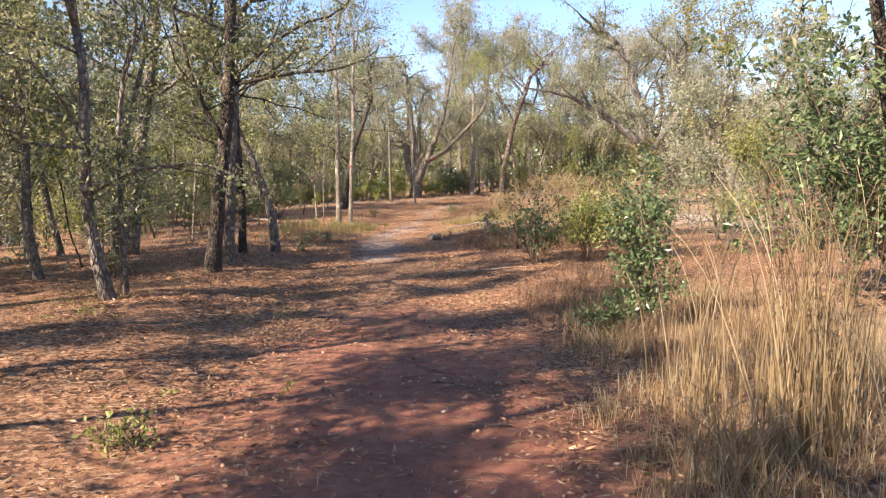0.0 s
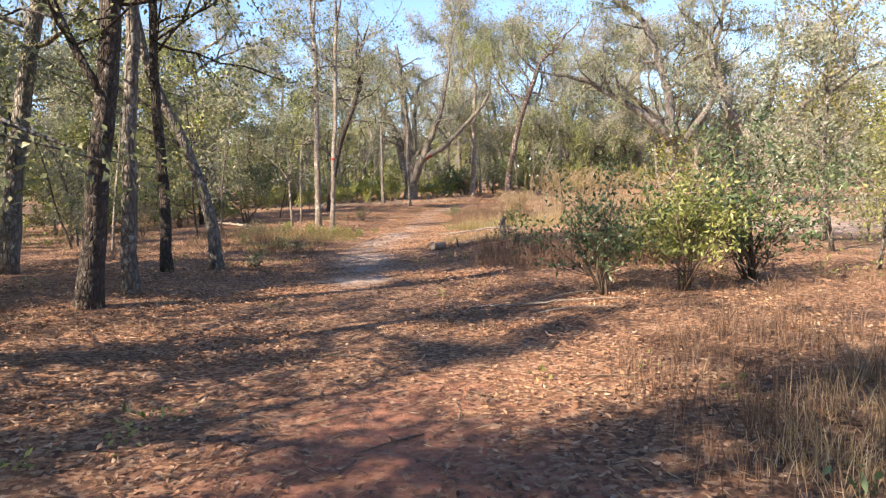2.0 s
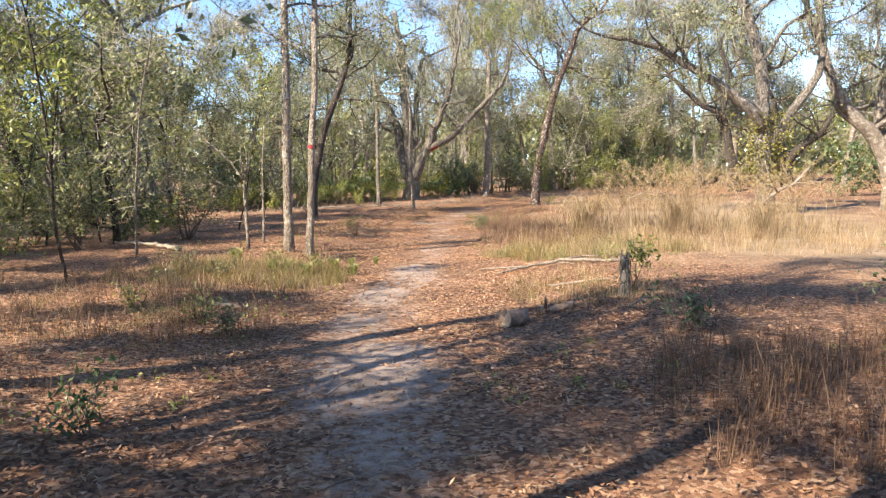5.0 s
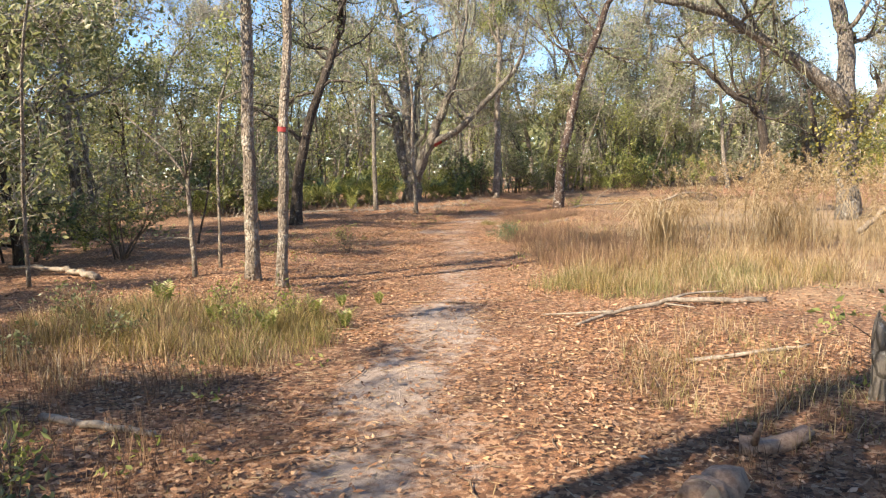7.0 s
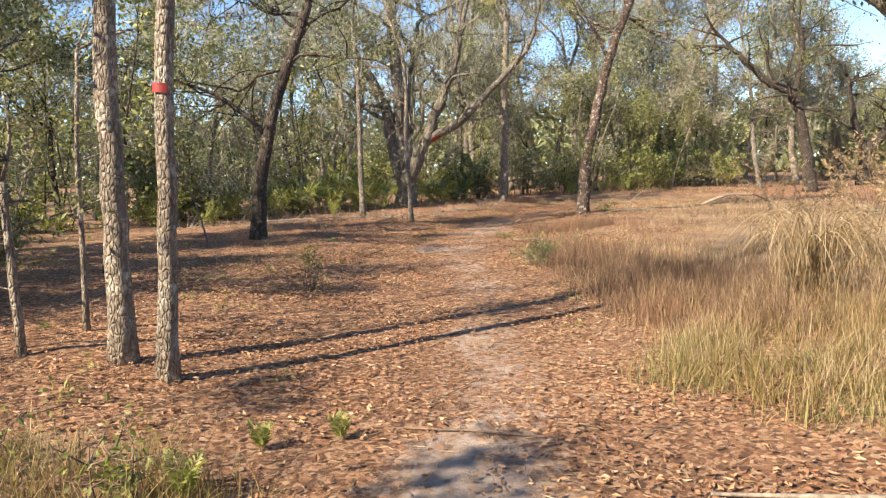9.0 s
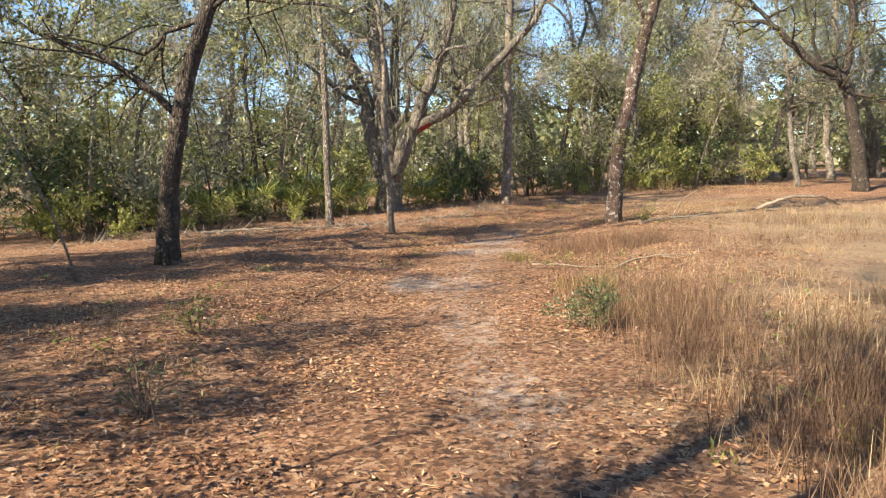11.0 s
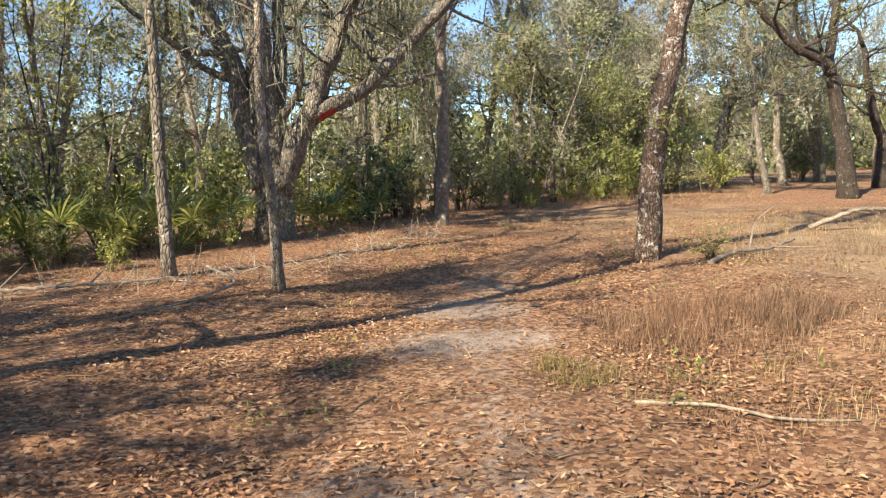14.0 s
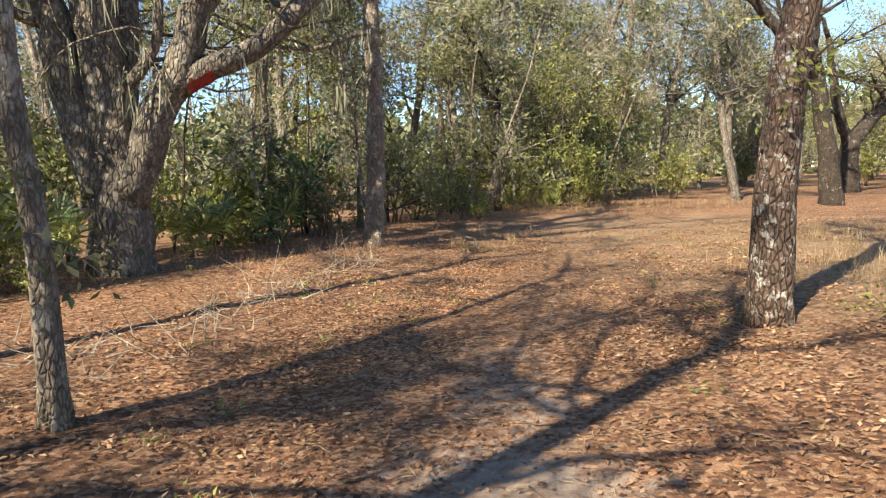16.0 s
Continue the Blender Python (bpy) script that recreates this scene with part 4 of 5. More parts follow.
for k, (wx, wy) in enumerate([(-3.1, 21.3), (-3.9, 20.8), (-2.7, 21.9), (-4.6, 21.6), (-3.5, 22.3), (-4.4, 20.2), (-3.3, 18.1), (-2.9, 17.5), (-4.1, 18.6)]):
    build_shrub(610 + k, (wx, wy), 0.4, 0.4, "low green weed among dry grass", OAK_LEAF if k % 2 else LIGHT_LEAF, 150, 0.05, 5, 0.05, "weed")

UNDER = [
    build_shrub(91, (-7.5, 40.5), 1.9, 1.3, "dense green understorey shrub", OAK_LEAF, 1000, 0.13, 5, 0.08, twigs=3),
    build_shrub(92, (-4.4, 44.5), 1.6, 1.2, "light green understorey shrub", LIGHT_LEAF, 900, 0.13, 5, 0.08, twigs=3),
    build_shrub(93, (0.2, 46.4), 2.3, 1.3, "dark evergreen understorey shrub", DARK_LEAF, 1100, 0.13, 5, 0.05, twigs=3),
    build_shrub(94, (3.6, 49.5), 2.8, 1.2, "tall bushy understorey shrub", OAK_LEAF, 1100, 0.13, 5, 0.1, twigs=3),
    build_shrub(95, (1.5, 46.9), 1.5, 1.2, "bare twiggy shrub with a few dead leaves", LITTER, 130, 0.07, 7, 0.2, twigs=6),
    build_shrub(96, (-5.6, 42.6), 2.0, 1.2, "yellow-green understorey shrub in the thicket", LIGHT_LEAF, 900, 0.12, 6, 0.15, twigs=4),
]


def plant_shrubs(seed, count, inside, box, gap, grow=(0.7, 1.25), kinds=UNDER):
    rng = random.Random(seed)
    taken = []
    for _ in range(count * 40):
        if len(taken) >= count:
            break
        x, y = rng.uniform(box[0], box[1]), rng.uniform(box[2], box[3])
        if path_distance(x, y) < 2.4 or not inside(x, y) or any(math.hypot(x - a, y - b) < gap for a, b in taken):
            continue
        if math.hypot(x + 1.6, y - 43.4) < 1.3 or (-7 < x < -2.4 and 38 < y < 43.4 and grow[1] > 0.7):
            continue
        taken.append((x, y))
        bush = copy_thing(rng.choice(kinds + kinds[1:2] * 2 + kinds[5:] if x < 1 else kinds + kinds[4:5]), pose(x, y, float(land(x, y)), 0, 0, rng.uniform(0, 360)))
        s = rng.uniform(*grow)
        bush.scale = (s, s, s)
        tagged(bush, group="understorey shrubs")


plant_shrubs(1, 46, lambda x, y: thicket_edge(x) < y < thicket_edge(x) + 4.5, (-16, 14, 34, 64), 0.8, (0.35, 1.2))
plant_shrubs(2, 24, lambda x, y: y > thicket_edge(x) + 3, (-30, 24, 38, 74), 1.6, (0.9, 1.7))
plant_shrubs(3, 22, lambda x, y: x < -8.5 - 0.05 * y and not left_gap(x, y), (-24, -9, -2, 36), 1.5, (0.5, 1.1))
plant_shrubs(4, 22, lambda x, y: True, (17, 44, 14, 64), 1.8, (0.7, 1.5))
plant_shrubs(5, 12, lambda x, y: True, (6.5, 14, -2, 12), 1.6, (0.6, 1.1))
plant_shrubs(6, 6, lambda x, y: True, (-9, 10, -16, -7), 1.8, (0.7, 1.1))


plant_shrubs(7, 16, lambda x, y: y > thicket_edge(x) - 1.0, (-9, -2.6, 38.6, 43.5), 0.6, (0.3, 0.6))
plant_shrubs(8, 14, lambda x, y: y > thicket_edge(x) - 1.5, (-16, -6, 34, 40), 0.8, (0.35, 0.65))
plant_shrubs(10, 26, lambda x, y: x < -6.2, (-13, -6.2, 17, 31), 0.9, (0.4, 0.75))
plant_shrubs(9, 12, lambda x, y: thicket_edge(x) - 0.3 < y < thicket_edge(x) + 1.2, (-1, 11, 44, 53), 0.6, (0.25, 0.5))
plant_shrubs(14, 30, lambda x, y: thicket_edge(x) - 0.6 < y < thicket_edge(x) + 1.5, (-13, 11, 34, 54), 0.55, (0.3, 0.6), [UNDER[1], UNDER[5], UNDER[0], UNDER[1], UNDER[4], UNDER[5]])
plant_shrubs(15, 16, lambda x, y: thicket_edge(x) + 1.0 < y < thicket_edge(x) + 4.0, (-16, 12, 34, 58), 0.8, (0.8, 1.3), [UNDER[0], UNDER[1], UNDER[5], UNDER[3], UNDER[1], UNDER[5]])

# ------------------------------------------------------------------ palmettos and ferns
def build_palmetto(seed, x, y, fans, size):
    rng = np.random.default_rng(seed)
    root = new("palmetto")
    root.location = (x, y, float(land(x, y)))
    tagged(root, "green saw palmetto with fan-shaped leaves", "palm", group="palmettos under the oak")
    for k in range(fans):
        az = k * 2.4 + rng.uniform(-0.3, 0.3)
        tilt = rng.uniform(0.25, 0.9)
        d = np.array([math.cos(az) * tilt, math.sin(az) * tilt, 1.0])
        d /= np.linalg.norm(d)
        reach = size * rng.uniform(0.6, 1.0)
        stalk = np.stack([d * reach * t + np.array([0, 0, -0.12 * t * t * tilt]) for t in np.linspace(0, 1, 5)])
        side = np.cross(d, [0, 0, 1.0])
        side /= np.linalg.norm(side)
        hub, pieces = stalk[-1], [tube(stalk, np.linspace(0.012, 0.007, 5), 4)]
        n = 15
        v, f = [], []
        for i, a in enumerate(np.linspace(-1.9, 1.9, n)):
            w = d * math.cos(a) + side * math.sin(a)
            ln = size * 0.55 * (1 - 0.12 * abs(a)) * rng.uniform(0.9, 1.1)
            across = np.cross(w, np.cross(d, side))
            across = across / (np.linalg.norm(across) + 1e-9) * 0.022
            tip = hub + w * ln + np.array([0, 0, -0.16 * ln])
            b = 4 * i
            v += [hub, hub + w * ln * 0.5 + across, tip, hub + w * ln * 0.5 - across]
            f.append((b, b + 1, b + 2, b + 3))
        pieces.append((np.asarray(v), [np.asarray(f)]))
        part("fan_leaf", joined(pieces), LIGHT_LEAF if k % 3 else DARK_LEAF, root)
    return root


for k, (px, py, fans, size) in enumerate([(-4.4, 42.2, 9, 0.95), (-3.4, 42.9, 8, 0.9), (-5.3, 41.8, 8, 1.0), (-3.9, 41.4, 7, 0.8), (-2.7, 44.3, 8, 0.9),
                                          (-0.6, 45.2, 8, 0.85), (-6.3, 41.0, 7, 0.9), (0.6, 45.9, 7, 0.8), (-4.9, 41.0, 9, 1.1), (-3.2, 42.0, 9, 1.05), (-5.8, 40.4, 9, 1.0), (-2.3, 42.6, 8, 0.9), (-6.9, 40.0, 8, 1.05), (-4.1, 43.3, 9, 1.2)]):
    build_palmetto(200 + k, px, py, fans, size)


def build_fern(seed, x, y, size):
    rng = np.random.default_rng(seed)
    root = new("fern")
    root.location = (x, y, float(land(x, y)))
    tagged(root, "bright green fern growing in dry grass", "fern", group="ferns in the grass")
    for k in range(5):
        az = k * 1.26 + rng.uniform(-0.3, 0.3)
        h = size * rng.uniform(0.7, 1.0)
        t = np.linspace(0, 1, 12)
        line = np.stack((np.cos(az) * h * 0.45 * t ** 1.6, np.sin(az) * h * 0.45 * t ** 1.6, h * t - 0.25 * h * t ** 3), axis=1)
        side = np.array([-math.sin(az), math.cos(az), 0.0])
        v, f = [], []
        for i in range(2, 12):
            for sgn in (-1, 1):
                ln = h * 0.24 * math.sin(math.pi * min(1.0, (i - 1) / 11 + 0.12)) + 0.01
                b = len(v)
                c, e = line[i], line[i - 1]
                tip = c + side * sgn * ln + np.array([0, 0, 0.15 * ln])
                v += [e, e * 0.4 + tip * 0.6, tip, c * 0.5 + tip * 0.5 + np.array([0, 0, 0.008])]
                f.append((b, b + 1, b + 2, b + 3))
        part("frond", joined([tube(line, np.linspace(0.003, 0.001, 12), 3), (np.asarray(v), [np.asarray(f)])]), LIGHT_LEAF, root)


for k, (fx, fy, fs) in enumerate([(-4.0, 22.2, 0.38), (-2.75, 21.2, 0.36), (-2.1, 21.5, 0.3), (-2.45, 22.0, 0.3), (-2.25, 22.6, 0.22), (-3.3, 21.5, 0.3), (-1.85, 22.7, 0.2)]):
    build_fern(230 + k, fx, fy, fs)

# ------------------------------------------------------------------ grasses


def scatter(rng, count, cx, cy, rx, ry, edge=0.55, keep_off=0.9):
    """Feet of blades in tufts within an uneven oval."""
    tufts = max(6, count // 24)
    a, r = rng.uniform(0, 6.283, tufts * 2), np.sqrt(rng.uniform(0, 1, tufts * 2))
    x, y = cx + rx * r * np.cos(a), cy + ry * r * np.sin(a)
    ok = (path_distance(x, y) > keep_off) & (r + edge * 0.3 * ripple(x, y, 1.3, 9) < 1)
    x, y = x[ok], y[ok]
    pick = rng.integers(0, len(x), count)
    x, y = x[pick] + rng.normal(0, 0.06, count), y[pick] + rng.normal(0, 0.06, count)
    return on_land(x, y, -0.01)


def grass_patch(name, label, seed, patches, mat, width=0.006, lean=0.35, curl=0.5):
    rng = np.random.default_rng(seed)
    shapes = [blades(rng, scatter(rng, n, cx, cy, rx, ry, keep_off=off), h, width, lean, curl) for n, cx, cy, rx, ry, h, off in patches]
    ob = new(name, mesh_of(name, *joined(shapes), mat))
    return tagged(ob, label, "grass", kind="stuff")


grass_patch("dry_grass", "dry tan grass covering the open field", 301, [
    (12500, 4.6, 26.0, 4.3, 4.0, 0.42, 0.9), (5000, 2.2, 24.0, 1.9, 1.9, 0.4, 0.9), (1200, 1.2, 28.5, 1.2, 2.5, 0.4, 0.9),
    (5000, 2.0, 3.2, 1.3, 1.7, 0.33, 0.9), (5000, 2.3, 6.2, 1.3, 2.0, 0.32, 1.0), (2600, -3.6, 21.0, 1.9, 1.6, 0.3, 1.1),
    (1500, 0.9, 19.6, 1.0, 1.6, 0.25, 0.9), (1600, 6.5, 37.0, 3.0, 2.0, 0.25, 1.5), (700, 2.4, 30.5, 1.4, 1.4, 0.25, 1.0),
    (900, 3.0, 33.0, 2.0, 1.3, 0.22, 1.0), (1500, -5.5, 19.0, 2.2, 3.0, 0.22, 1.2), (2600, 8.0, 40.6, 4.2, 2.6, 0.32, 1.5), (1500, 10.0, 50.0, 4.0, 1.6, 0.4, 1.5), (1600, 11.0, 27.0, 3.0, 5.0, 0.22, 1.5),
    (900, 5.0, 44.0, 2.0, 2.0, 0.25, 1.3), (700, -3.5, 30.0, 1.4, 2.2, 0.16, 1.2)], STRAW, 0.0045, 0.6, 0.6)
grass_patch("russet_grass", "russet dry stems beside the path", 302, [
    (3200, 1.15, 27.3, 0.9, 3.0, 0.55, 0.9), (4200, 1.95, 34.75, 1.2, 0.75, 0.32, 0.95), (2200, 1.0, 30.2, 0.8, 1.5, 0.42, 0.95),
    (5200, 2.1, 14.9, 1.9, 1.5, 0.5, 1.2), (4000, 1.9, 7.4, 1.1, 2.6, 0.38, 0.95), (1600, 3.3, 14.5, 1.4, 1.6, 0.4, 1.2),
    (900, 0.6, 44.3, 1.6, 0.6, 0.25, 1.0), (700, -4.5, 39.5, 2.4, 0.6, 0.3, 1.0), (1200, 5.0, 34.2, 2.0, 0.7, 0.3, 1.0), (1500, 7.5, 37.0, 2.4, 1.2, 0.35, 1.2), (900, 2.6, 47.0, 2.2, 0.5, 0.35, 1.2),
    (800, -5.0, 16.5, 1.6, 2.0, 0.2, 1.0), (1500, -3.6, 18.2, 1.6, 1.3, 0.28, 1.0), (3000, -3.8, 20.6, 1.9, 1.7, 0.34, 1.1), (2200, 3.2, 25.0, 2.6, 2.6, 0.5, 0.9), (4200, 1.7, 25.8, 1.3, 1.6, 0.5, 0.9), (2600, -4.0, 17.6, 2.0, 2.2, 0.16, 0.8), (1800, 1.6, 18.6, 1.6, 2.0, 0.16, 0.8), (1600, -4.2, 9.5, 1.6, 3.0, 0.14, 0.9), (1500, 2.2, 33.0, 1.6, 1.6, 0.16, 0.9), (1400, 3.0, 11.5, 1.8, 2.0, 0.3, 1.0)], RUSSET, 0.004, 0.5, 0.4)
grass_patch("green_grass", "yellow-green grass at the field's edge", 303, [
    (6500, 1.8, 23.5, 1.8, 1.4, 0.34, 0.9), (7000, -3.3, 21.3, 1.6, 1.2, 0.3, 0.95), (700, -2.6, 21.4, 0.6, 0.7, 0.4, 0.95),
    (500, 0.85, 31.2, 0.35, 0.45, 0.3, 0.5), (350, 0.45, 33.9, 0.25, 0.35, 0.22, 0.4), (350, 1.4, 33.3, 0.9, 0.5, 0.14, 0.8),
    (700, 0.7, 19.3, 0.8, 1.2, 0.2, 0.9), (900, -4.2, 17.8, 1.8, 1.6, 0.14, 0.8), (700, -3.8, 28.5, 1.6, 2.5, 0.1, 0.9), (500, -4.4, 8.4, 0.9, 0.7, 0.12, 1.0), (260, -3.6, 18.2, 0.5, 0.5, 0.2, 0.8)], GREEN_GRASS, 0.0045, 0.7, 0.6)


def plume_clump(seed, x, y, height, count, label, group, seed_heads=True, lean=0.5):
    """Tall bunch grass: leaves at the foot, stalks with nodding seed heads."""
    rng = np.random.default_rng(seed)
    root = new("grass_clump")
    root.location = (x, y, float(land(x, y)))
    tagged(root, label, "grass", group=group)
    feet = np.concatenate((rng.normal(0, 0.13, (count, 2)), np.zeros((count, 1))), axis=1)
    tagged(part("leaf_tuft", blades(rng, np.repeat(feet, 2, axis=0), height * 0.5, 0.0055, lean * (1.3 if lean > 0.3 else 0.8), 0.9 if lean > 0.3 else 0.4), STRAW, root), kind="stuff")
    stalks, heads = [], []
    for k in range(count):
        az, tilt = rng.uniform(0, 6.28), abs(rng.normal(0, lean * 0.55))
        h = height * rng.uniform(0.6, 1.05)
        t = np.linspace(0, 1, 8)
        nod = rng.uniform(0.1, 0.35) * (1.0 if lean > 0.3 else 0.4)
        line = feet[k] + np.stack((math.cos(az) * (tilt * t + nod * t ** 4) * h, math.sin(az) * (tilt * t + nod * t ** 4) * h, h * (t - 0.1 * t ** 4)), axis=1)
        stalks.append(tube(line, np.linspace(0.0042, 0.0018, 8), 3))
        if seed_heads:
            heads.append(np.repeat(smooth_line(line[-3:], 0.02), 3, axis=0))
    tagged(part("stalk_tuft", joined(stalks), STRAW, root), kind="stuff")
    if heads:
        c = np.concatenate(heads)
        tagged(part("seed_plume", leaves(rng, c + rng.normal(0, 0.006, c.shape), 0.06, 0.01, hang=-0.3), STRAW, root, "pale feathery seed heads"), kind="stuff")
    return root


plume_clump(311, 1.75, 3.4, 1.55, 75, "tall clump of dry golden grass beside the path", "tall grass at the start", False, 0.22)
plume_clump(312, 1.3, 3.1, 0.5, 60, "low clump of dry tangled grass", "tall grass at the start", False, 0.6)
plume_clump(314, 1.5, 4.0, 1.4, 35, "thin clump of tall dry grass stalks", "tall grass at the start", False, 0.2)
plume_clump(315, 2.2, 4.0, 1.5, 50, "tall clump of dry golden grass", "tall grass at the start", False, 0.22)
plume_clump(313, 2.3, 3.1, 0.9, 40, "clump of dry golden grass", "tall grass at the start", False, 0.4)
plume_rng = random.Random(31)
for k in range(26):
    gx, gy = plume_rng.uniform(2.6, 8.4), plume_rng.uniform(24.6, 29.5)
    plume_clump(320 + k, gx, gy, plume_rng.uniform(1.2, 1.85), 15, "tall plume grass with pale nodding seed heads", "plume grass in the field")



def grass_mound(seed, x, y, height, spread, count):
    """A heap of old plume grass, bowed right over."""
    rng = np.random.default_rng(seed)
    root = new("grass_mound")
    root.location = (x, y, float(land(x, y)))
    tagged(root, "rounded heap of bowed rusty dry grass", "grass", group="plume grass in the field")
    t = np.linspace(0, 1, 9)
    stalks = []
    for _ in range(count):
        az, reach, h = rng.uniform(0, 6.28), spread * rng.uniform(0.35, 1.0), height * rng.uniform(0.75, 1.05)
        out = reach * t ** 1.3
        rise = h * np.sin(t * rng.uniform(1.9, 2.6)) * (1 - 0.15 * t)
        foot = rng.normal(0, 0.12, 2)
        line = np.stack((foot[0] + math.cos(az) * out, foot[1] + math.sin(az) * out, rise), axis=1)
        stalks.append(tube(line, np.linspace(0.004, 0.002, 9), 3))
    tagged(part("stalk_tuft", joined(stalks), STRAW, root), kind="stuff")
    feet = np.concatenate((rng.normal(0, 0.2, (count * 3, 2)), np.zeros((count * 3, 1))), axis=1)
    tagged(part("leaf_tuft", blades(rng, feet, height * 0.6, 0.005, 0.9, 0.9), STRAW, root), kind="stuff")


grass_mound(351, 2.15, 25.2, 0.95, 0.75, 220)
grass_mound(352, 4.3, 26.0, 0.85, 0.7, 160)
grass_mound(353, 5.6, 24.9, 0.8, 0.7, 160)

# ------------------------------------------------------------------ litter on the ground


def build_litter():
    rng = np.random.default_rng(401)
    t = rng.uniform(-1.5, 47, 330000)
    cx = np.interp(t, PATH[:, 1], PATH[:, 0])
    off = rng.normal(0, 2.8, len(t))
    x, y = cx + off, t
    d = path_distance(x, y)
    thin = 0.22 + 0.78 * np.clip((d - 0.2) / 0.9, 0, 1)
    thin = thin * np.clip(0.6 + 0.75 * ripple(x, y, 1.5, 12), 0.08, 1)
    thin = thin * (1 - 0.7 * np.clip(spot(x, y, 5, 26, 4.0, 4.0) * 1.5, 0, 1))
    thin = thin * np.where(y < 9, 0.55, 1.0)
    ok = rng.uniform(0, 1, len(t)) < thin
    x, y = x[ok], y[ok]
    c = on_land(x, y, 0.006) + np.stack((np.zeros(len(x)), np.zeros(len(x)), rng.uniform(0, 0.024, len(x))), axis=1)
    ob = new("leaf_litter", mesh_of("leaf_litter", *leaves(rng, c, 0.045, 0.021, flat=0.8), LITTER))
    tagged(ob, "fallen brown oak leaves strewn over the ground", "leaves", kind="stuff")
    # needles and bits of straw between the leaves
    n = 34000
    t = rng.uniform(-1, 46, n)
    x = np.interp(t, PATH[:, 1], PATH[:, 0]) + rng.normal(0, 2.2, n)
    c = on_land(x, t, 0.008)
    ob = new("straw_litter", mesh_of("straw_litter", *leaves(rng, c, 0.1, 0.0055, flat=0.94), STRAW))
    tagged(ob, "scattered dry straw and pine needles on the ground", "straw", kind="stuff")
    # small green plants coming up through the litter
    m = 420
    ty = rng.uniform(1, 44, m)
    tx = np.interp(ty, PATH[:, 1], PATH[:, 0]) + rng.normal(0, 3.2, m)
    keep = (path_distance(tx, ty) > 0.75) & (ripple(tx, ty, 5.0, 33) > -0.1)
    c = np.repeat(on_land(tx[keep], ty[keep], 0.0), 12, axis=0)
    c = c + np.abs(rng.normal(0, 1, c.shape)) * np.array([0, 0, 0.045]) + rng.normal(0, 0.05, c.shape) * np.array([1, 1, 0])
    ob = new("ground_herbs", mesh_of("ground_herbs", *leaves(rng, c, 0.05, 0.022, hang=-0.4), LIGHT_LEAF))
    tagged(ob, "small green herbs growing through the leaves", "herbs", kind="stuff")
    shapes = []
    for _ in range(420):
        ty = rng.uniform(0, 45)
        tx = float(np.interp(ty, PATH[:, 1], PATH[:, 0])) + rng.normal(0, 2.6)
        a, ln = rng.uniform(0, 6.28), rng.uniform(0.1, 0.5)
        s = np.linspace(-0.5, 0.5, 4)
        line = on_land(tx + math.cos(a) * ln * s + rng.normal(0, 0.02, 4), ty + math.sin(a) * ln * s + rng.normal(0, 0.02, 4), 0.012)
        shapes.append(tube(line, np.linspace(0.006, 0.002, 4), 4))
    ob = new("fallen_twigs", mesh_of("fallen_twigs", *joined(shapes), TWIG, True))
    tagged(ob, "thin fallen twigs among the leaves", "twigs", kind="stuff")


build_litter()


def build_brushwood():
    rng = np.random.default_rng(402)
    n = 700
    x = rng.uniform(-7.5, 1.5, n)
    y = np.interp(x, [-8, -4, -1, 2], [37.0, 38.3, 39.6, 44.0]) + rng.normal(0, 0.45, n)
    ok = path_distance(x, y) > 1.3
    ob = new("brushwood", mesh_of("brushwood", *spikes(rng, on_land(x[ok], y[ok], 0.01), 0.4, 0.006, 0.3), PALE_TWIG))
    tagged(ob, "pale dead sticks along the edge of the thicket", "brushwood", kind="stuff")


build_brushwood()


def build_log(seed, points, r0, r1, label, mat, forks=(), name="fallen_branch", sawn=False, lift=None):
    """A branch lying on the ground, given by its plan (x, y, height above ground)."""
    rng = np.random.default_rng(seed)
    x0, y0 = points[0][0], points[0][1]
    base = np.array([x0, y0, float(land(x0, y0))])
    root = new(name)
    root.location = base
    tagged(root, label, "branch" if name != "log" else "log")

    def line(pts, r):
        return smooth_line([(x - base[0], y - base[1], float(land(x, y)) - base[2] + r * 0.6 + h) for x, y, h in pts], 0.08)

    p = line(points, r0)
    p[1:-1] += rng.normal(0, r0 * 0.25, (len(p) - 2, 3))
    part("stem", tube(p, np.linspace(r0, r1, len(p)), 8, rng, 0.09), mat, root, smooth=True)
    for pts, a, b in forks:
        q = line(pts, r0)
        part("fork", tube(q, np.linspace(a, b, len(q)), 6, rng, 0.08), mat, root, smooth=True)
    if sawn:
        d = (p[0] - p[2]) / np.linalg.norm(p[0] - p[2])
        part("sawn_end", tube(np.array([p[0] - d * 0.004, p[0] + d * 0.004]), [r0 * 0.94, r0 * 0.94], 14), CUT_WOOD, root, "pale round sawn end")
    return root


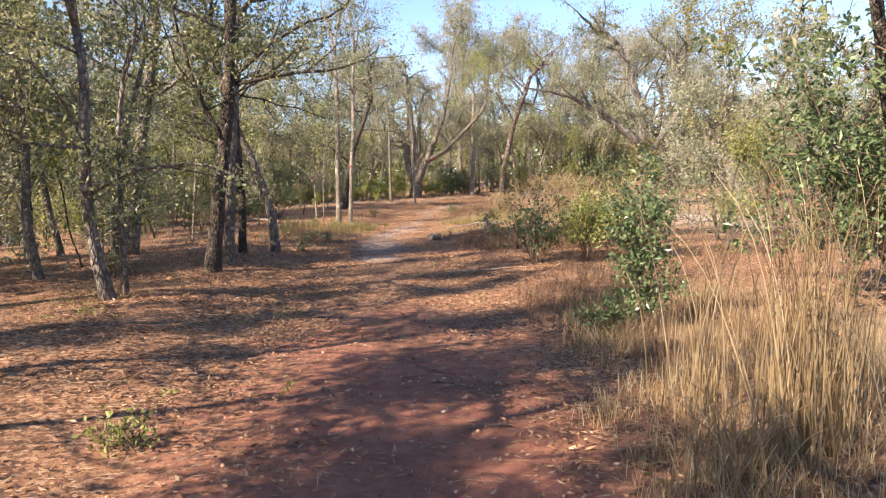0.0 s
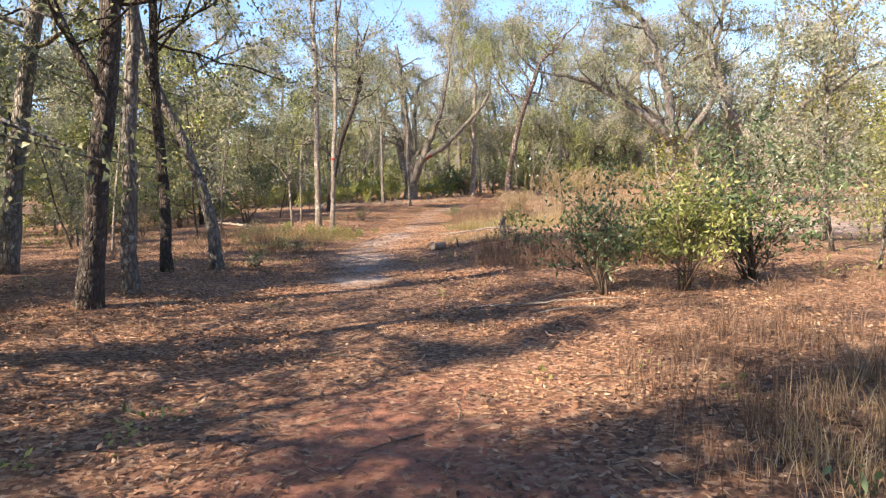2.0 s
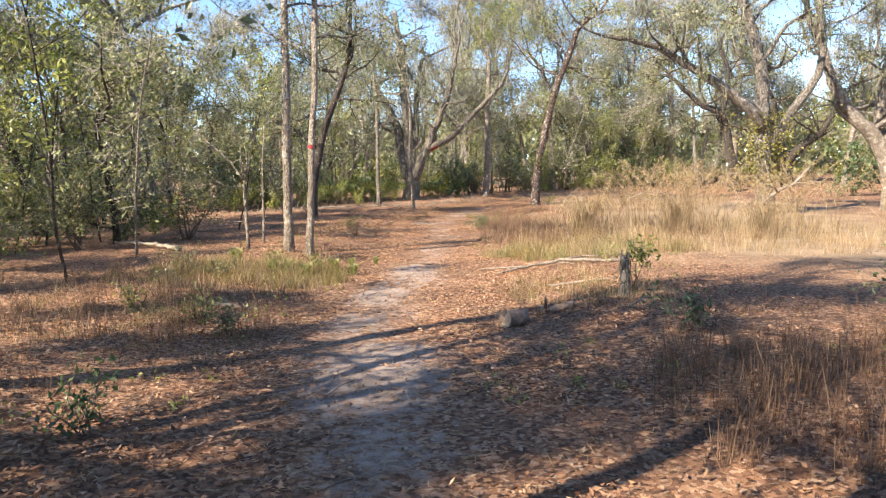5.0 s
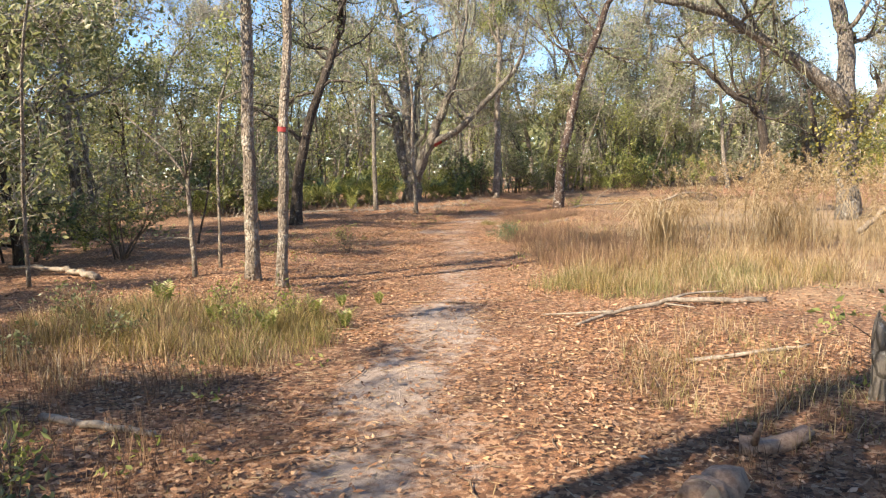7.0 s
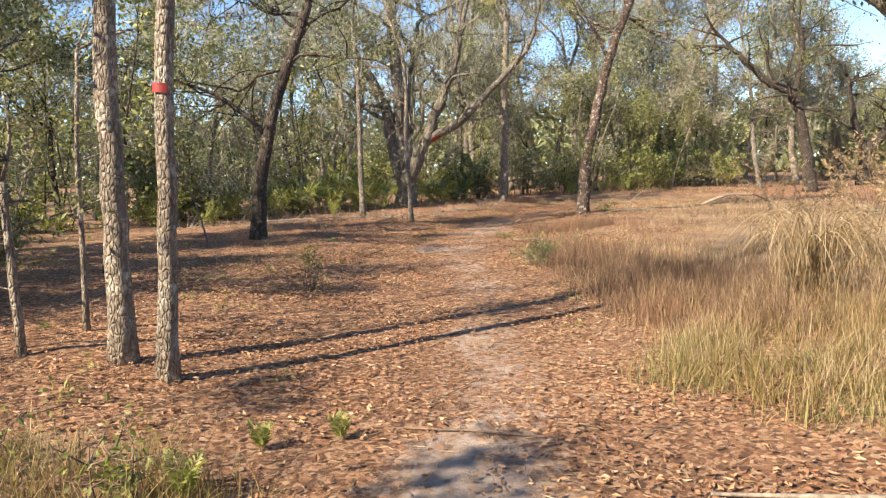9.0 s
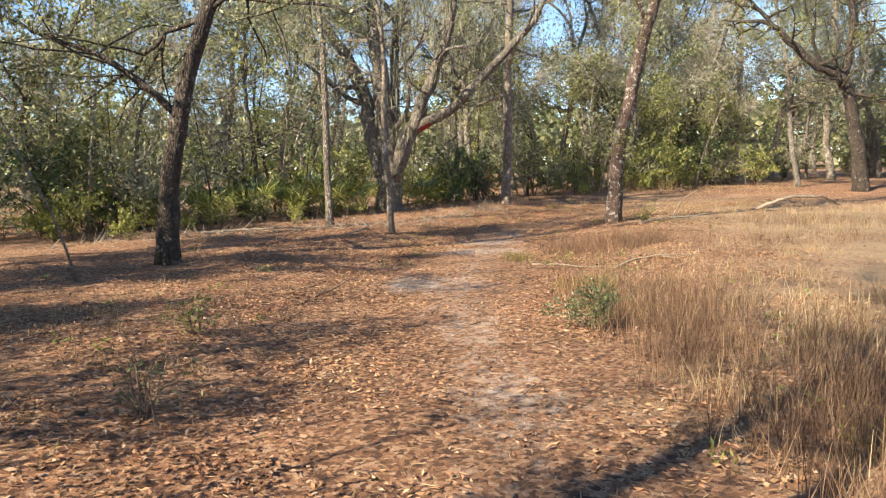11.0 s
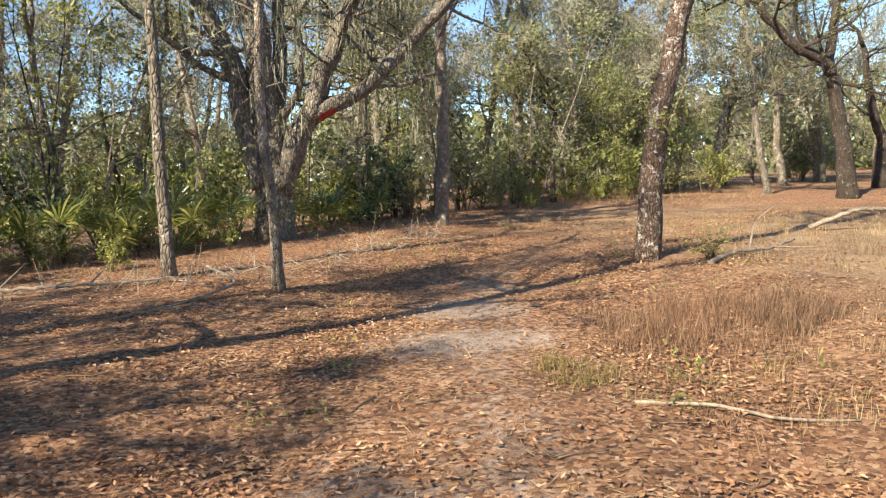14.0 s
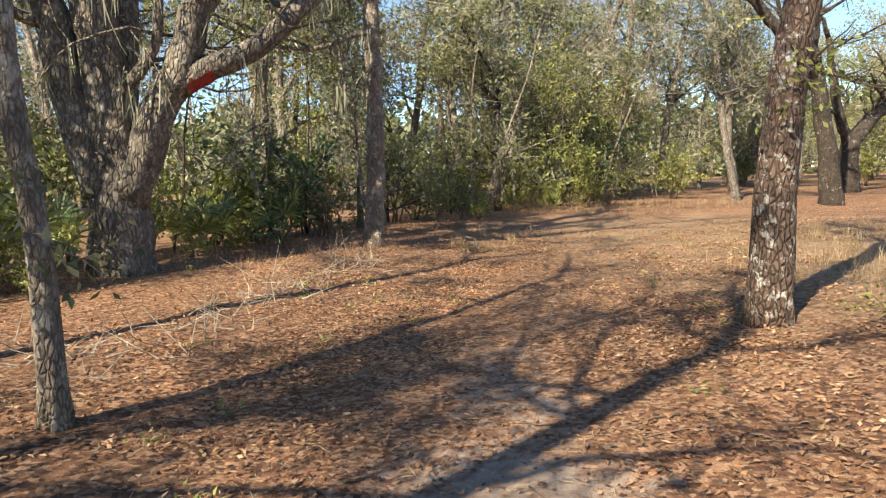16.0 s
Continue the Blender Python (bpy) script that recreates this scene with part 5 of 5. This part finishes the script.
build_log(501, [(2.0, 21.75, 0.0), (1.5, 21.72, 0.02), (1.1, 21.78, 0.04), (0.7, 21.7, 0.05), (0.3, 21.55, 0.03), (0.03, 21.33, 0)], 0.034, 0.016, "bleached fallen branch with forks at the field's edge", DEAD_WOOD,
          [([(0.45, 21.62, 0.03), (0.1, 21.75, 0.03), (-0.2, 21.85, 0.0)], 0.017, 0.008), ([(0.9, 21.74, 0.03), (1.3, 21.98, 0.06), (1.7, 22.05, 0.05)], 0.02, 0.009), ([(1.0, 21.75, 0.03), (1.2, 21.5, 0.01)], 0.012, 0.005)])
build_log(502, [(0.62, 33.3, 0), (0.95, 33.1, 0.02), (1.2, 32.75, 0.02), (1.5, 32.6, 0)], 0.013, 0.007, "pale fallen stick in leaf litter", DEAD_WOOD)
build_log(503, [(1.55, 32.45, 0), (1.9, 32.7, 0.04), (2.3, 32.75, 0.06), (2.7, 32.6, 0.03)], 0.015, 0.007, "grey weathered branch with side twigs", DEAD_WOOD,
          [([(1.9, 32.7, 0.04), (2.0, 33.0, 0.12)], 0.012, 0.004), ([(2.3, 32.75, 0.06), (2.5, 33.1, 0.1)], 0.012, 0.004), ([(2.3, 32.75, 0.05), (2.35, 32.4, 0.04)], 0.01, 0.004)])
build_log(504, [(3.4, 36.9, 0), (3.9, 37.2, 0.03), (4.6, 37.4, 0.05), (5.3, 37.9, 0.12)], 0.03, 0.012, "pale dead branch beside the leaning oak", DEAD_WOOD,
          [([(4.2, 37.3, 0.04), (4.5, 37.6, 0.35), (4.9, 37.7, 0.6)], 0.016, 0.005), ([(4.6, 37.4, 0.05), (5.1, 37.1, 0.1)], 0.012, 0.004)])
build_log(505, [(7.4, 40.2, 0.02), (8.0, 39.9, 0.28), (8.8, 39.9, 0.3), (9.6, 40.3, 0.05)], 0.05, 0.02, "bleached arching dead limb in the clearing", DEAD_WOOD)
build_log(506, [(0.1, 11.2, 0), (0.6, 11.05, 0.02), (1.2, 11.0, 0.03), (1.7, 10.9, 0.0)], 0.012, 0.006, "bleached stick on leaf litter", DEAD_WOOD,
          [([(0.7, 11.04, 0.02), (1.1, 11.3, 0.04), (1.5, 11.4, 0.02)], 0.008, 0.004)])
build_log(507, [(0.7, 10.7, 0), (1.05, 10.75, 0.02), (1.5, 10.6, 0.0)], 0.008, 0.004, "thin bleached stick on leaf litter", DEAD_WOOD)
build_log(508, [(-3.55, 18.95, 0), (-3.2, 18.85, 0.01), (-2.85, 18.75, 0)], 0.024, 0.018, "short pale piece of dead wood", DEAD_WOOD)
build_log(509, [(-0.3, 17.66, 0), (-0.2, 17.76, 0), (-0.1, 17.86, 0)], 0.1, 0.092, "short brown cut log with a pale sawn end", LOG_WOOD, name="log", sawn=True)
build_log(510, [(0.15, 18.3, 0), (0.35, 18.25, 0), (0.5, 18.32, 0.01)], 0.05, 0.035, "broken brown chunk of log", LOG_WOOD, name="log",
          forks=[([(0.2, 18.25, 0.03), (0.18, 18.15, 0.16)], 0.022, 0.01)])
build_log(511, [(0.95, 17.9, 0), (1.15, 17.85, 0.14), (1.22, 17.8, 0.3)], 0.012, 0.005, "thin bent white root", DEAD_WOOD)
build_log(512, [(0.5, 19.9, 0), (0.95, 19.85, 0.02), (1.4, 19.9, 0)], 0.018, 0.01, "grey stick lying in leaf litter", DEAD_WOOD)
build_log(513, [(-5.6, 24.3, 0), (-6.2, 24.7, 0.06), (-7.0, 24.8, 0.08)], 0.05, 0.03, "grey fallen limb under the trees", DEAD_WOOD)
build_log(514, [(-5.4, 38.2, 0), (-4.6, 38.5, 0.05), (-3.6, 38.4, 0.05), (-2.6, 38.7, 0.02)], 0.03, 0.012, "dead brushwood along the thicket's edge", DEAD_WOOD,
          [([(-4.6, 38.5, 0.05), (-4.3, 38.6, 0.35)], 0.012, 0.004), ([(-3.6, 38.4, 0.05), (-3.4, 38.8, 0.3)], 0.012, 0.004), ([(-4.0, 38.45, 0.05), (-3.7, 38.1, 0.15)], 0.01, 0.004)])
build_log(515, [(-2.2, 37.6, 0.3), (-1.9, 37.5, 0.12), (-2.4, 36.9, 0.02), (-2.9, 36.5, 0)], 0.014, 0.007, "dead twiggy branch leaning on a sapling", DEAD_WOOD,
          [([(-2.1, 37.3, 0.1), (-2.6, 37.3, 0.25)], 0.008, 0.003)])
build_log(516, [(-2.2, 31.2, 0), (-2.0, 31.4, 0.05), (-1.85, 31.75, 0.1)], 0.014, 0.006, "short dark crooked stick", TWIG)
build_log(517, [(-1.75, 22.9, 0), (-1.2, 22.75, 0.01), (-0.75, 22.6, 0)], 0.008, 0.005, "thin dark stick across the sandy path", TWIG)
build_log(518, [(6.4, 27.2, 0.1), (6.7, 26.6, 0.75), (7.0, 26.3, 1.0), (7.4, 26.4, 1.35)], 0.05, 0.018, "bleached dead snag standing in tall grass", DEAD_WOOD,
          [([(6.75, 26.5, 0.8), (6.4, 26.2, 1.2), (6.3, 26.2, 1.5)], 0.024, 0.008), ([(7.0, 26.3, 1.0), (7.6, 26.0, 1.05)], 0.02, 0.007)], name="dead_snag")


def build_stump(seed, x, y, r, h, label, bark, jagged=0.1):
    rng = np.random.default_rng(seed)
    root = new("stump")
    root.location = (x, y, float(land(x, y)))
    tagged(root, label, "stump")
    p = np.array([[0, 0, -0.08], [0.01, 0, h * 0.3], [0, 0.01, h * 0.7], [0.01, 0.01, h]])
    p = smooth_line(p, 0.06)
    v, f = tube(p, np.linspace(r * 1.12, r * 0.92, len(p)), 14, rng, 0.07, 0.5)
    v[-14:, 2] += rng.uniform(-jagged, jagged, 14)
    part("trunk", (v, f), bark, root, smooth=True)
    top = tube(np.array([[0.01, 0.01, h * 0.97 - jagged], [0.01, 0.01, h - jagged + 0.012]]), [r * 0.8, r * 0.78], 14)
    part("sawn_top", top, CUT_WOOD, root, "weathered pale top")
    return root


build_stump(531, 1.16, 18.75, 0.052, 0.45, "small dark stump with a pale broken top", BARK_GREY, 0.05)
build_stump(532, -10.3, 17.0, 0.3, 0.5, "broad dark stump among the trees", BARK_DARK, 0.06)


# ------------------------------------------------------------------ the distance
def far_woods():
    rng = np.random.default_rng(601)
    n = 40000
    az = rng.uniform(0, 6.283, n)
    az = np.where(rng.uniform(0, 1, n) < 0.6, np.pi / 2 + (az - np.pi) * 0.4, az)
    r = rng.uniform(72, 110, n)
    x, y = r * np.cos(az), 30 + r * np.sin(az)
    top = 7.5 + 2.2 * ripple(x, y, 25.0, 21) + 1.0 * ripple(x, y, 7.0, 22)
    z = land(x, y) + np.clip(top, 3, 12) * rng.uniform(0, 1, n) ** 0.8
    c = np.stack((x, y, z), axis=1)
    ob = new("far_woods", mesh_of("far_woods", *leaves(rng, c, 1.4, 0.8, hang=0.2), OAK_LEAF))
    tagged(ob, "distant grey-green woods all round", "woods", kind="stuff")


far_woods()
